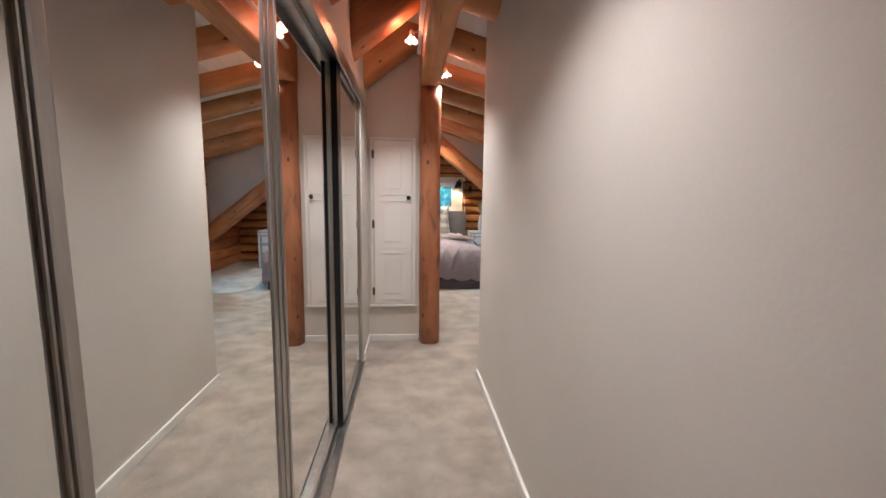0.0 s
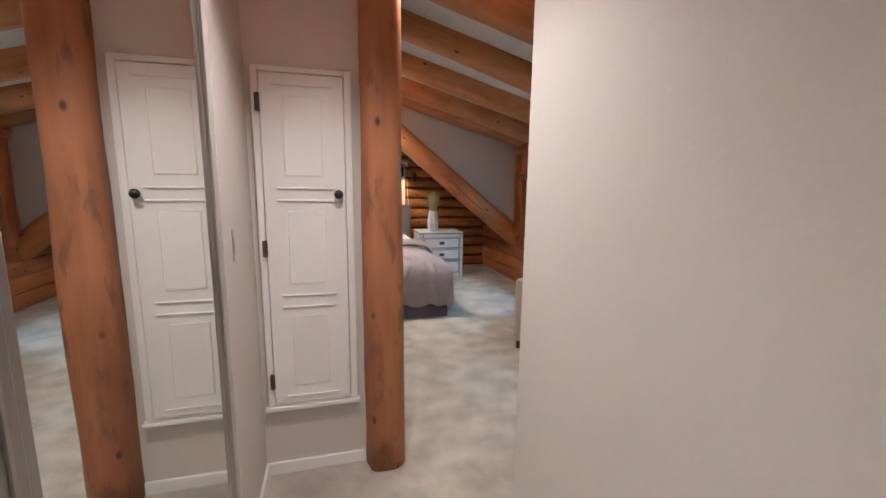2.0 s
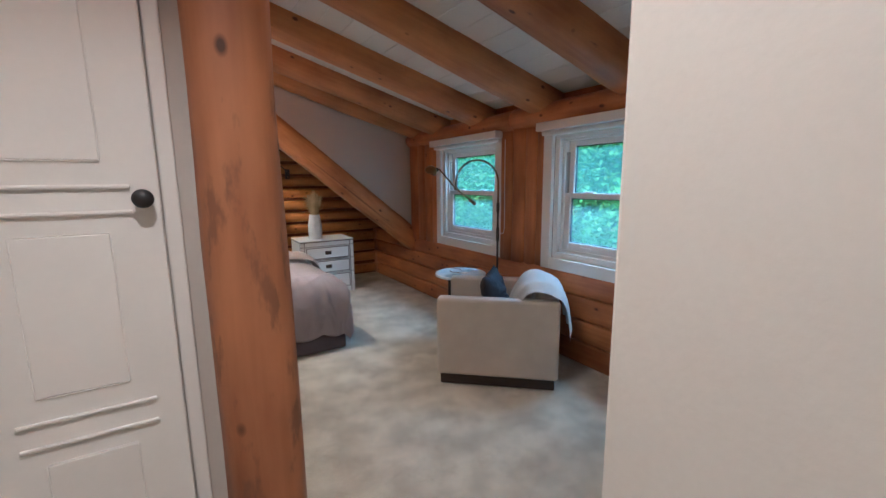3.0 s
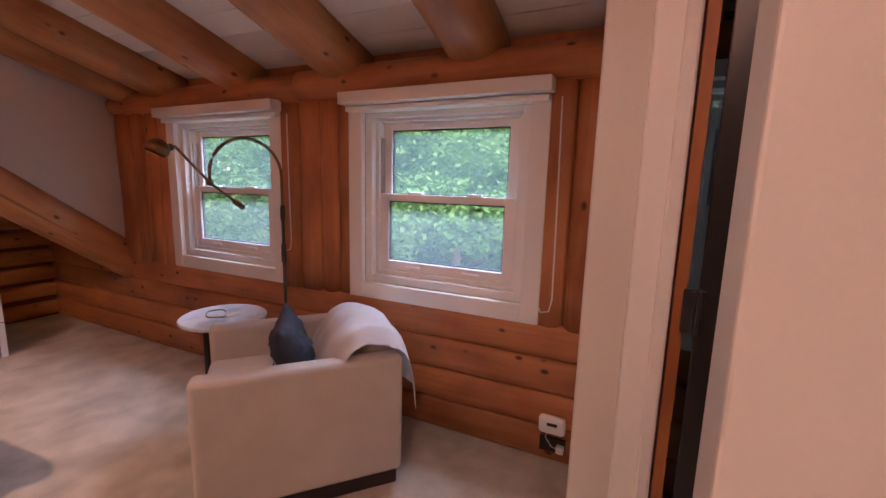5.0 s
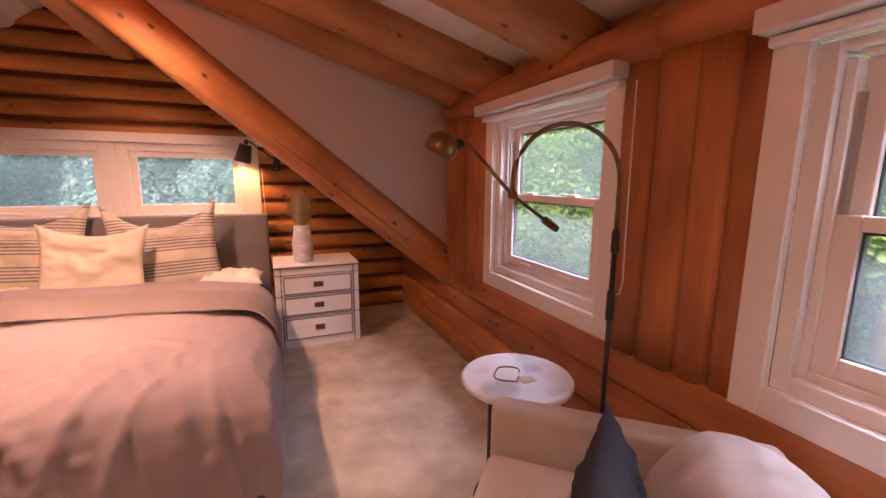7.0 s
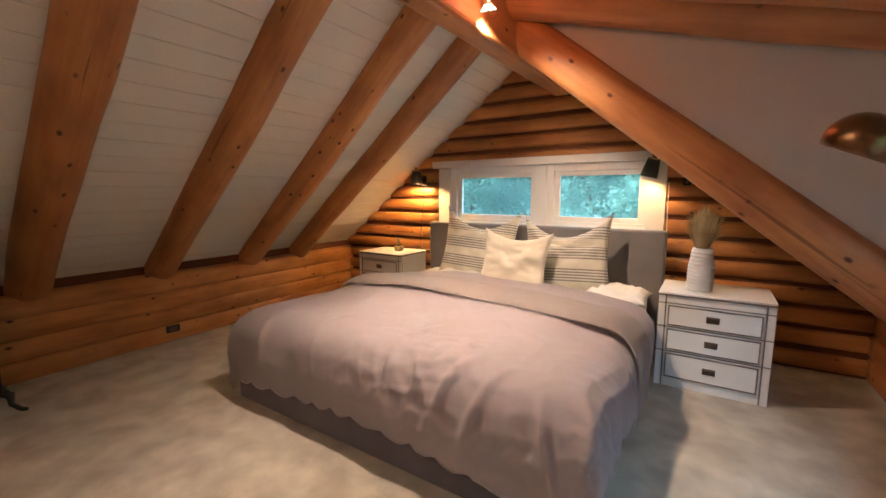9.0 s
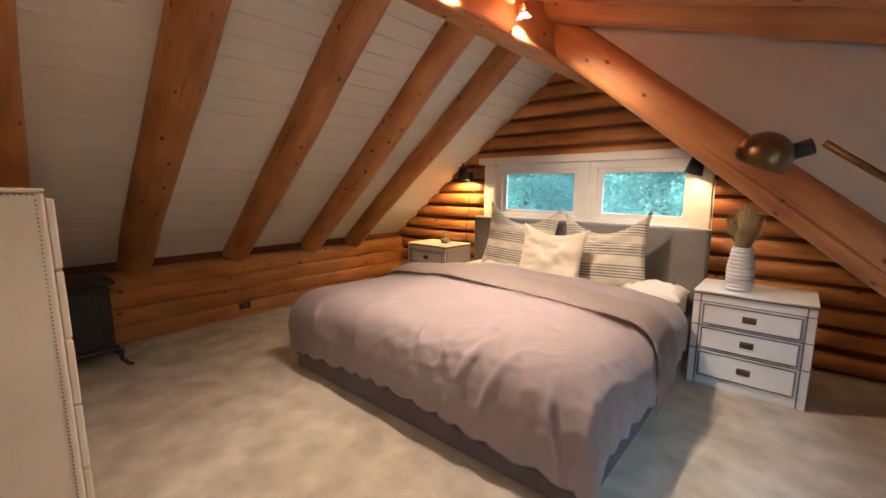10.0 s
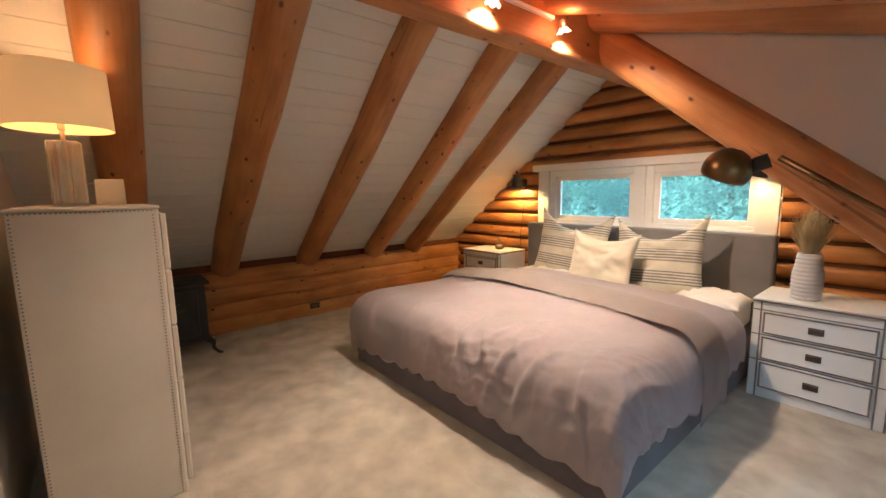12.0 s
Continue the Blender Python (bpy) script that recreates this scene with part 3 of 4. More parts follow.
# ---- east windows ----
def sash_window(name, y0, y1):
    """Casing, head board, stepped reveal, two sashes with panes; faces -x."""
    w = thing(name, "white double-hung sash window with a crown head board", "window", kind="structure")
    z0, z1 = 0.648, 1.655
    yc = (y0 + y1) / 2
    for a, b in ((y0, y0 + 0.085), (y1 - 0.085, y1)):
        part("casing", box_bm(3.367, 3.40, a, b, z0, z1, 0.004), WHITE, w)
    part("casing", box_bm(3.367, 3.40, y0 + 0.085, y1 - 0.085, z0, z0 + 0.085, 0.004), WHITE, w)
    part("casing", box_bm(3.367, 3.40, y0 + 0.085, y1 - 0.085, z1 - 0.03, z1, 0.004), WHITE, w)
    part("head_board", box_bm(3.288, 3.40, y0 - 0.012, y1 + 0.008, z1 + 0.002, 1.716, 0.004), WHITE, w)
    part("head_moulding", box_bm(3.335, 3.37, y0 + 0.003, y1 - 0.003, z1 - 0.028, z1, 0.008, 3), WHITE, w)
    a0, a1, b0, b1 = y0 + 0.085, y1 - 0.085, z0 + 0.085, z1 - 0.03
    for i, (x0, x1, d) in enumerate(((3.401, 3.50, 0.0), (3.432, 3.50, 0.043))):
        e = d + (0.043 if d == 0 else 0.024)
        part("jamb_lining", box_bm(x0, x1, a0 + d, a0 + e, b0 + d, b1 - d, 0.003), WHITE, w)
        part("jamb_lining", box_bm(x0, x1, a1 - e, a1 - d, b0 + d, b1 - d, 0.003), WHITE, w)
        part("jamb_lining", box_bm(x0, x1, a0 + e, a1 - e, b0 + d, b0 + e, 0.003), WHITE, w)
        part("jamb_lining", box_bm(x0, x1, a0 + e, a1 - e, b1 - e * 0.6, b1 - d * 0.6, 0.003), WHITE, w)
    c0, c1, d0, d1 = a0 + 0.066, a1 - 0.066, b0 + 0.066, b1 - 0.04
    mid = 1.195
    for nm, zz0, zz1, x in (("lower_sash", d0, mid + 0.02, 3.442), ("upper_sash", mid - 0.018, d1, 3.474)):
        s = part(nm, add_box(add_box(add_box(box_bm(x, x + 0.03, c0, c0 + 0.052, zz0, zz1, 0.004), x, x + 0.03, c1 - 0.052, c1, zz0, zz1, bevel=0.004), x + 0.001, x + 0.029, c0 + 0.052, c1 - 0.052, zz0, zz0 + (0.055 if nm[0] == "l" else 0.035), bevel=0.004), x + 0.001, x + 0.029, c0 + 0.052, c1 - 0.052, zz1 - 0.038, zz1, bevel=0.004), WHITE, w)
        p = part("pane", box_bm(x + 0.012, x + 0.016, c0 + 0.048, c1 - 0.048, zz0 + 0.03, zz1 - 0.034), PANE_HAZIER if nm[0] == "l" else PANE, s)
        p.visible_shadow = False
        g0, g1, h0, h1, gx, gw = c0 + 0.052, c1 - 0.052, zz0 + (0.055 if nm[0] == "l" else 0.035), zz1 - 0.038, x + 0.0165, 0.007
        part("gasket", add_box(add_box(add_box(box_bm(gx, x + 0.031, g0, g0 + gw, h0, h1), gx, x + 0.031, g1 - gw, g1, h0, h1), gx, x + 0.031, g0 + gw, g1 - gw, h0, h0 + gw), gx, x + 0.031, g0 + gw, g1 - gw, h1 - gw, h1), BLACK, s, "dark rubber glazing gasket")
    for k in (0.28, 0.72):
        yy = c0 + (c1 - c0) * k
        part("sash_lift", box_bm(3.43, 3.444, yy - 0.045, yy + 0.045, d0 + 0.022, d0 + 0.034, 0.004), WHITE, w)
        part("sash_lock", box_bm(3.444, 3.470, yy - 0.04, yy + 0.04, mid + 0.021, mid + 0.031, 0.004), WHITE, w)
        part("tilt_latch", box_bm(3.462, 3.476, yy - 0.04, yy + 0.04, d1 - 0.018, d1 - 0.006, 0.004), WHITE, w)
    part("side_track", box_bm(3.446, 3.474, c1 - 0.012, c1 + 0.002, mid + 0.02, d1 - 0.08), STEEL, w)
    return w


sash_window("window_1", *W[0])
sash_window("window_2", *W[1])
sash_window("window_3", 4.0, 4.95)

# ---- gable window ----
w = thing("window_4", "white two-light gable window with a flat head board", "window", kind="structure")
part("casing", box_bm(-0.16, -0.02, 9.728, 9.79, 0.90, 1.565, 0.004), WHITE, w)
part("casing", box_bm(1.93, 2.07, 9.728, 9.79, 0.90, 1.565, 0.004), WHITE, w)
part("head_board", box_bm(-0.235, 2.11, 9.71, 9.79, 1.567, 1.642, 0.005), WHITE, w)
part("sill", box_bm(-0.02, 1.93, 9.730, 9.79, 0.90, 1.0, 0.004), WHITE, w)
part("mullion", box_bm(0.955, 1.055, 9.75, 9.9, 1.0, 1.565, 0.004), WHITE, w)
for a, b in ((-0.02, 0.955), (1.055, 1.93)):
    part("jamb_lining", box_bm(a, a + 0.07, 9.76, 9.9, 1.0, 1.565, 0.004), WHITE, w)
    part("jamb_lining", box_bm(b - 0.02, b, 9.76, 9.9, 1.0, 1.565, 0.004), WHITE, w)
    part("jamb_lining", box_bm(a + 0.07, b - 0.02, 9.76, 9.9, 1.50, 1.565, 0.004), WHITE, w)
    part("jamb_lining", box_bm(a + 0.07, b - 0.02, 9.76, 9.9, 1.0, 1.03, 0.004), WHITE, w)
    s = part("sash", add_box(add_box(add_box(box_bm(a + 0.07, a + 0.12, 9.79, 9.83, 1.03, 1.50, 0.005), b - 0.07, b - 0.02, 9.79, 9.83, 1.03, 1.50, bevel=0.005), a + 0.12, b - 0.07, 9.791, 9.829, 1.03, 1.075, bevel=0.005), a + 0.12, b - 0.07, 9.791, 9.829, 1.455, 1.50, bevel=0.005), WHITE, w)
    p = part("pane", box_bm(a + 0.115, b - 0.065, 9.808, 9.812, 1.07, 1.46), PANE, s)
    p.visible_shadow = False

# ---- bathroom door beside the dormer ----
d = thing("door_2", "black door standing ajar in a stained fir jamb with white casing", "door", kind="structure")
part("casing", add_box(box_bm(2.632, 2.65, 4.96, 5.045, 0, 2.12, 0.006), 2.622, 2.65, 4.952, 4.985, 0, 2.12, bevel=0.006), WHITE, d)
part("jamb", box_bm(-0.08, 0.08, -0.012, 0.012, 0, 2.06), JAMB, d, m=pose(2.70, 4.935, 0))
leaf = part("leaf", box_bm(-0.02, 0.02, -0.74, 0.0, 0.012, 2.03, 0.003), DOOR_DARK, d, m=pose(2.635, 4.898, 0, 0, 0, -9))
for z in (0.25, 1.0, 1.78):
    part("hinge", add_box(box_bm(2.608, 2.622, 4.884, 4.93, z - 0.05, z + 0.05, 0.002), 2.600, 2.616, 4.89, 4.906, z - 0.055, z + 0.055, bevel=0.005), BLACK, d)

# ---- mirrored closet doors ----
def mirror_door(y0, y1, x, s0=0.055, s1=0.055, label="frameless mirror sliding closet door in an aluminium frame"):
    t = thing("mirror_door", label, "closet door", group="closet doors", kind="structure")
    part("mirror", box_bm(x - 0.006, x, y0 + s0 - 0.005, y1 - s1 + 0.005, 0.05, 1.945), MIRROR, t)
    for a, b in ((y0, y0 + s0), (y1 - s1, y1)):
        part("stile", add_box(box_bm(x - 0.02, x + 0.006, a, b, 0.022, 1.965, 0.005, 3), x + 0.003, x + 0.011, (a + b) / 2 - 0.012, (a + b) / 2 + 0.012, 0.022, 1.965, bevel=0.005), STEEL, t)
    part("rail", box_bm(x - 0.02, x + 0.010, y0 + s0, y1 - s1, 0.022, 0.055, 0.003), STEEL, t)
    part("rail", box_bm(x - 0.02, x + 0.010, y0 + s0, y1 - s1, 1.935, 1.965, 0.003), STEEL, t)
    return t


mirror_door(3.905, 4.795, 0.637, 0.07, 0.05)
mirror_door(3.012, 3.903, 0.60, 0.006, 0.07)
mirror_door(2.14, 3.010, 0.60, 0.006, 0.095)
mirror_door(0.9, 2.165, 0.637, 0.05, 0.035)
mirror_door(-0.4, 0.95, 0.60)
mirror_door(-1.58, -0.35, 0.637)
# solid black strip that darkens the gap between two mirror doors
part("closet_gap", box_bm(0.588, 0.637, 3.9035, 3.909, 0.024, 1.96), GAP)["kind"] = "structure"
trk = thing("door_track", "aluminium sliding door track on the carpet edge", "track", kind="structure")
part("plate", box_bm(0.57, 0.668, -1.58, 4.795, 0.0, 0.008), STEEL, trk)
for x in (0.575, 0.618, 0.660):
    part("rib", box_bm(x, x + 0.006, -1.58, 4.795, 0.008, 0.02), STEEL, trk)
part("top_track", box_bm(0.565, 0.672, -1.58, 4.798, 1.968, 2.005, 0.003), STEEL, trk)
part("top_fascia", box_bm(0.664, 0.674, -1.58, 4.798, 1.93, 1.968, 0.002), STEEL, trk)

# ---- cupboard door in the closet's end wall ----
d = thing("door_1", "narrow white panelled cupboard door with a black knob", "cupboard door", kind="structure")
Y = 5.28
part("frame", add_box(add_box(add_box(box_bm(0.680, 0.708, Y - 0.022, Y, 0.338, 1.776, 0.004), 1.036, 1.066, Y - 0.022, Y, 0.338, 1.776, bevel=0.004), 0.708, 1.036, Y - 0.022, Y, 1.752, 1.776, bevel=0.004), 0.708, 1.036, Y - 0.022, Y, 0.338, 0.352, bevel=0.004), WHITE, d)
part("sill", box_bm(0.670, 1.076, Y - 0.034, Y, 0.320, 0.338, 0.003), WHITE, d)
dl = part("leaf", box_bm(0.711, 1.033, Y - 0.030, Y - 0.004, 0.355, 1.749, 0.004), WHITE, d)
for z0, z1 in ((0.392, 0.792), (0.85, 1.245), (1.303, 1.70)):
    # rails above and below, and the raised field with its bevelled ends
    part("panel_edge", add_box(box_bm(0.762, 0.985, Y - 0.037, Y - 0.03, z0 - 0.008, z0, 0.003), 0.762, 0.985, Y - 0.037, Y - 0.03, z1, z1 + 0.008, bevel=0.003), WHITE, dl)
    part("panel_field", box_bm(0.795, 0.945, Y - 0.0335, Y - 0.029, z0 + 0.044, z1 - 0.036, 0.004, 1), WHITE, dl)
for z in (0.46, 1.05, 1.635):
    part("hinge", add_box(box_bm(0.694, 0.714, Y - 0.034, Y - 0.02, z - 0.034, z + 0.034, 0.003), 0.703, 0.711, Y - 0.038, Y - 0.03, z - 0.036, z + 0.036, bevel=0.003), PULL, d, "dark steel hinge")
part("knob", lathe([(0.006, 0), (0.006, 0.012), (0.017, 0.018), (0.019, 0.028), (0.012, 0.036), (0.002, 0.038)], 16), BLACK, d, "black round knob", True, pose(1.005, Y - 0.03, 1.275, 90, 0, 0))

# ---- outside ----
block("ground", -60, 90, -60, 120, -3.3, -3.2, EARTH)
block("road", 13.5, 24.0, -40, 7.6, -3.2, -3.19, ASPHALT)


def leafy(name, base, height, spread, count, material, label, conical=False, seed=1, leaf=0.16):
    rnd = random.Random(seed)
    t = thing(name, label, "tree", pose(*base))
    part("trunk", tube([(0, 0, 0), (0.05, 0.02, height * 0.4), (-0.05, 0.06, height * 0.8)], [0.16, 0.12, 0.04], 8), BARK, t, smooth=True)
    for k in range(0 if conical else 7):
        a, hh = rnd.uniform(0, 6.28), height * rnd.uniform(0.25, 0.7)
        e = Vector((math.cos(a), math.sin(a), 0.5)) * spread * rnd.uniform(0.4, 0.8)
        part("limb", tube([(0, 0, hh), (e.x * 0.5, e.y * 0.5, hh + e.z * 0.4), (e.x, e.y, hh + e.z)], [0.05, 0.03, 0.012], 5), BARK, t)
    verts, faces = [], []
    clumps = []
    for k in range(130):
        hh = rnd.uniform(0.12, 1.0)
        rad = spread * ((1.05 - hh) if conical else (0.35 + 0.75 * math.sin(math.pi * min(1, hh * 0.9)))) * rnd.uniform(0.5, 1.05)
        a = rnd.uniform(0, 6.28)
        clumps.append((Vector((rad * math.cos(a), rad * math.sin(a), height * hh)), spread * rnd.uniform(0.18, 0.36)))
    for i in range(count):
        c, s = clumps[rnd.randrange(len(clumps))]
        v = Vector((rnd.gauss(0, 1), rnd.gauss(0, 1), rnd.gauss(0, 0.8))).normalized() * s * rnd.uniform(0.55, 1.0)
        p = c + v
        q = Euler((rnd.uniform(-0.9, 0.9), rnd.uniform(-0.9, 0.9), rnd.uniform(0, 6.28))).to_matrix()
        L = leaf * rnd.uniform(0.6, 1.2)
        n0 = len(verts)
        for dx, dy, dz in ((-0.5, 0, 0), (0, -0.32, 0.06), (0.55, 0, 0), (0, 0.32, 0.06)):
            verts.append(p + q @ Vector((dx * L, dy * L, dz * L)))
        faces.append((n0, n0 + 1, n0 + 2, n0 + 3))
    me = bpy.data.meshes.new("crown")
    me.from_pydata(verts, [], faces)
    me.materials.append(material)
    ob = new("crown", me)
    ob.parent = t
    return t


for i, (x, y, h, s) in enumerate(((7.2, 7.4, 5.6, 1.7), (8.6, 9.6, 6.6, 2.0), (7.0, 10.6, 5.2, 1.8), (10.5, 7.6, 6.8, 2.2), (12.5, 8.5, 8.5, 2.8), (13.0, 1.5, 8.0, 2.8), (6.6, 13.5, 6.0, 2.0), (12, 13, 8.5, 2.8), (27, 4.5, 10.5, 3.5), (17, 10, 11, 3.5), (15, 15, 10, 3.5), (28, 0, 11, 4), (30, 8, 12, 4), (14.5, -2.5, 9, 3.2), (21, 13, 12, 4))):
    leafy("tree", (x, y, -3.2), h, s, 70000 if i < 4 else 24000, LEAF, "broad leafy green tree outside the window", seed=20 + i, leaf=0.085 if i < 4 else 0.2)
for i, (x, y, h, s) in enumerate(((-3, 21, 10, 2.6), (0.3, 23, 12, 3), (3.4, 21.5, 10, 2.8), (6.2, 24, 12, 3), (-6, 24, 12, 3), (9.5, 22, 10, 3), (-1.5, 27, 14, 3.5), (2.5, 28, 14, 3.5), (-4.6, 18.5, 8, 2.4), (-0.8, 19, 8, 2.4), (1.6, 18, 8, 2.4), (4.6, 19, 8.5, 2.4), (7.6, 19.5, 9, 2.6), (-8, 20, 10, 3), (5.0, 30, 15, 4), (-5, 30, 15, 4))):
    leafy("conifer", (x, y, -3.2), h, s, 30000, CONIFER, "tall dark conifer beyond the yard", True, 60 + i, 0.15)

# ---- bed ----
bed = thing("bed", "wide upholstered bed with a mauve duvet, made up", "bed", pose(0.99, 9.60, 0))
BW, BL = 1.085, 2.32
part("base", box_bm(-BW, BW, -BL, -0.11, 0.0, 0.31, 0.012), BASE, bed, "charcoal upholstered bed base")
part("mattress", box_bm(-BW + 0.06, BW - 0.06, -BL + 0.20, -0.12, 0.312, 0.53, 0.05, 4), SHEET, bed, "white mattress")
part("headboard", box_bm(-1.125, 1.125, -0.10, 0.0, 0.0, 1.0, 0.022, 3), HEAD, bed, "grey upholstered headboard")


# long creases pulled from the crown over the foot: start, end, height, width
CREASES = (((0.22, -1.98), (0.16, -2.52), 0.022, 0.026), ((0.36, -2.0), (0.62, -2.16), 0.022, 0.024), ((0.44, -2.08), (0.30, -2.48), 0.018, 0.022),
           ((0.62, -2.14), (0.40, -2.56), 0.026, 0.026), ((0.78, -2.16), (0.56, -2.60), 0.022, 0.028), ((0.92, -2.28), (1.06, -2.66), 0.028, 0.03),
           ((1.08, -2.2), (1.22, -2.6), 0.024, 0.028), ((0.5, -1.7), (0.85, -1.95), 0.010, 0.03), ((-0.3, -2.05), (-0.36, -2.5), 0.014, 0.03),
           ((-0.75, -2.1), (-0.8, -2.55), 0.016, 0.035), ((1.0, -1.5), (1.3, -1.75), 0.014, 0.03))


def cloth(x0, x1, y0, y1, z, side, foot, seed, dome=0.05, R=0.17, step=0.02, thick=0.022, crease=1.0, scallop=0.03, shear=0.0, roll=0.0):
    """Bedding over a mattress: a soft crown that rounds off and hangs over both sides and, if foot is given, the foot."""
    bm = bmesh.new()
    nx, ny = int((x1 - x0 + 2 * side) / step), int((y1 - y0 + foot) / step)
    N = noise.noise
    grid = []
    for j in range(ny + 1):
        row = []
        for i in range(nx + 1):
            s = x0 - side + (x1 - x0 + 2 * side) * i / nx
            t = y0 - foot + (y1 - y0 + foot) * j / ny
            cx, cy = min(max(s, x0), x1), max(t, y0)
            dx, dy = s - cx, t - cy
            L = (abs(dx) ** 3 + abs(dy) ** 3) ** (1 / 3)
            u, v = 2 * (cx - x0) / (x1 - x0) - 1, (cy - y0) / (y1 - y0)
            top = z + dome * (1 - abs(u) ** 2.6) * (0.45 + 0.55 * (min(1, v * 2.2) if foot else 1)) + 0.022 * N(Vector((s * 1.4, t * 1.4, seed + 3))) + 0.008 * N(Vector((s * 4, t * 3.4, seed + 1)))
            top += roll * math.sin(math.pi * min(1, max(0, v))) ** 0.6
            # creases that run from the crown to the foot hem and gather towards one corner
            near = math.exp(-max(0, cy - y0) / 0.26) if foot else 0.25
            gather = math.exp(-((cx - x0 - 0.72 * (x1 - x0)) / 0.42) ** 2) + 0.7 * math.exp(-((cx - x1) / 0.2) ** 2)
            a = s * 7.5 + 1.6 * t + 1.1 * N(Vector((s * 2, t * 2.2, seed + 20)))
            ridge = max(0, 1 - abs(N(Vector((a, t * 1.3, seed + 9)))) * 3.2)
            fine = max(0, 1 - abs(N(Vector((s * 6 - t * 12, t * 5 + s * 5, seed + 31)))) * 3.6)
            rum = crease * near * (0.12 + gather) * (0.013 * ridge ** 2 + 0.009 * fine ** 2)
            rum += crease * 0.005 * max(0, 1 - abs(N(Vector((s * 2.1 + t * 0.9, t * 1.1, seed + 44)))) * 5)
            for (ax, ay), (bx, by), hgt, wid in CREASES if foot else ():
                ex, ey = bx - ax, by - ay
                q = max(0, min(1, ((s - ax) * ex + (t - ay) * ey) / (ex * ex + ey * ey)))
                off = math.hypot(s - ax - q * ex + 0.02 * math.sin(q * 5), t - ay - q * ey)
                rum += 1.25 * hgt * math.sin(math.pi * (0.08 + 0.84 * q)) * (math.exp(-(off / (0.8 * wid)) ** 2) - 0.35 * math.exp(-(off / (2.2 * wid)) ** 2))
            yy = shear * s
            if L < 1e-6:
                row.append(bm.verts.new((s, t + yy, top + rum)))
                continue
            nrm = Vector((dx, dy)).normalized()
            along = (cy if abs(nrm.x) > abs(nrm.y) else cx) + math.atan2(nrm.y, nrm.x) * 0.22
            wave = 0.75 * N(Vector((along * 3.6, seed * 2.0, L * 1.1))) + 0.5 * N(Vector((along * 8.5, seed, L * 2.0)))
            if L < R * 1.57:
                out, down = R * math.sin(L / R), R * (1 - math.cos(L / R))
            else:
                out, down = R, R + L - R * 1.57
            k = min(1, L / 0.36) ** 1.4
            out += 0.035 * k + 0.026 * k * wave + rum * 0.9
            out /= max(abs(nrm.x), abs(nrm.y)) ** 0.8
            arc = along + 0.10 * N(Vector((along * 2.3, seed, 5)))
            down += k * k * scallop * (abs(math.sin(arc * math.pi / 0.17)) - 0.6 + 1.3 * N(Vector((along * 1.9, seed + 60, 0))))
            row.append(bm.verts.new((cx + nrm.x * out, cy + nrm.y * out + yy, max(0.03 + 0.01 * wave, top - down + 0.5 * rum))))
        grid.append(row)
    for a, b in zip(grid, grid[1:]):
        for i in range(nx):
            bm.faces.new((a[i], a[i + 1], b[i + 1], b[i]))
    bmesh.ops.solidify(bm, geom=bm.faces[:], thickness=thick)
    return bm


part("duvet", cloth(-0.96, 0.945, -2.15, -0.74, 0.575, 0.43, 0.53, 3.3, step=0.016, scallop=0.029), DUVET, bed, "rumpled mauve cotton duvet hanging over the foot", True)
part("duvet_fold", cloth(-0.95, 0.94, -1.47, -1.10, 0.600, 0.60, 0.0, 7.1, dome=0.048, R=0.185, thick=0.035, crease=0.9, scallop=0.02, shear=-0.05, roll=0.04), FOLD, bed, "turned-back taupe edge of the duvet", True)


def pillow_bm(w, h, t, seed=0, n=26, sag=0.0):
    """A stuffed square cushion in local x, z, with pulled corners; y is its thickness."""
    bm = bmesh.new()
    for sgn in (1, -1):
        g = []
        for j in range(n + 1):
            row = []
            for i in range(n + 1):
                u, v = 2 * i / n - 1, 2 * j / n - 1
                p = (max(0, 1 - abs(u) ** 2.4) * max(0, 1 - abs(v) ** 2.4)) ** 0.55
                pin = 1 - 0.11 * (1 - v * v) * (u * u)
                pinz = 1 - 0.09 * (1 - u * u) * (v * v)
                x, z = u * w / 2 * pin, v * h / 2 * pinz
                if v > 0:
                    z -= sag * (1 - u * u) * v
                wr = 0.034 * noise.noise(Vector((u * 2.2, v * 2.2, seed + sgn))) + 0.016 * noise.noise(Vector((u * 6, v * 6, seed))) - 0.014 * max(0, 1 - 4 * abs(noise.noise(Vector((u * 1.6 + v * 2.4, v * 1.2 - u, seed + 9)))))
                y = sgn * (t / 2 * p + wr * p)
                row.append(bm.verts.new((x, y, z)))
            g.append(row)
        for a, b in zip(g, g[1:]):
            for i in range(n):
                bm.faces.new((a[i], a[i + 1], b[i + 1], b[i]))
    bmesh.ops.remove_doubles(bm, verts=bm.verts[:], dist=0.0005)
    return bm


def pillow(name, m, w, h, t, material, label, seed, sag=0.0, group=""):
    return tagged(part(name, pillow_bm(w, h, t, seed, sag=sag), material, smooth=True, m=m), label, "pillow", group)


for x, w, sd in ((0.50, 0.60, 5), (1.83, 0.46, 6)):
    pillow("sleeping_pillow", pose(x, 9.16, 0.53, 90, 0, 0), w, 0.42, 0.15, SHEET, "white cotton sleeping pillow lying against the headboard", sd, 0, "sleeping pillows")
pillow("striped_sham", pose(0.59, 9.27, 0.83, -12, 4, 5), 0.76, 0.68, 0.22, STRIPE, "large linen sham with dark woven stripes", 1, 0.17, "striped shams")
pillow("striped_sham", pose(1.42, 9.20, 0.81, -13, -4, -3), 0.74, 0.66, 0.22, STRIPE, "large linen sham with dark woven stripes", 2, 0.17, "striped shams")
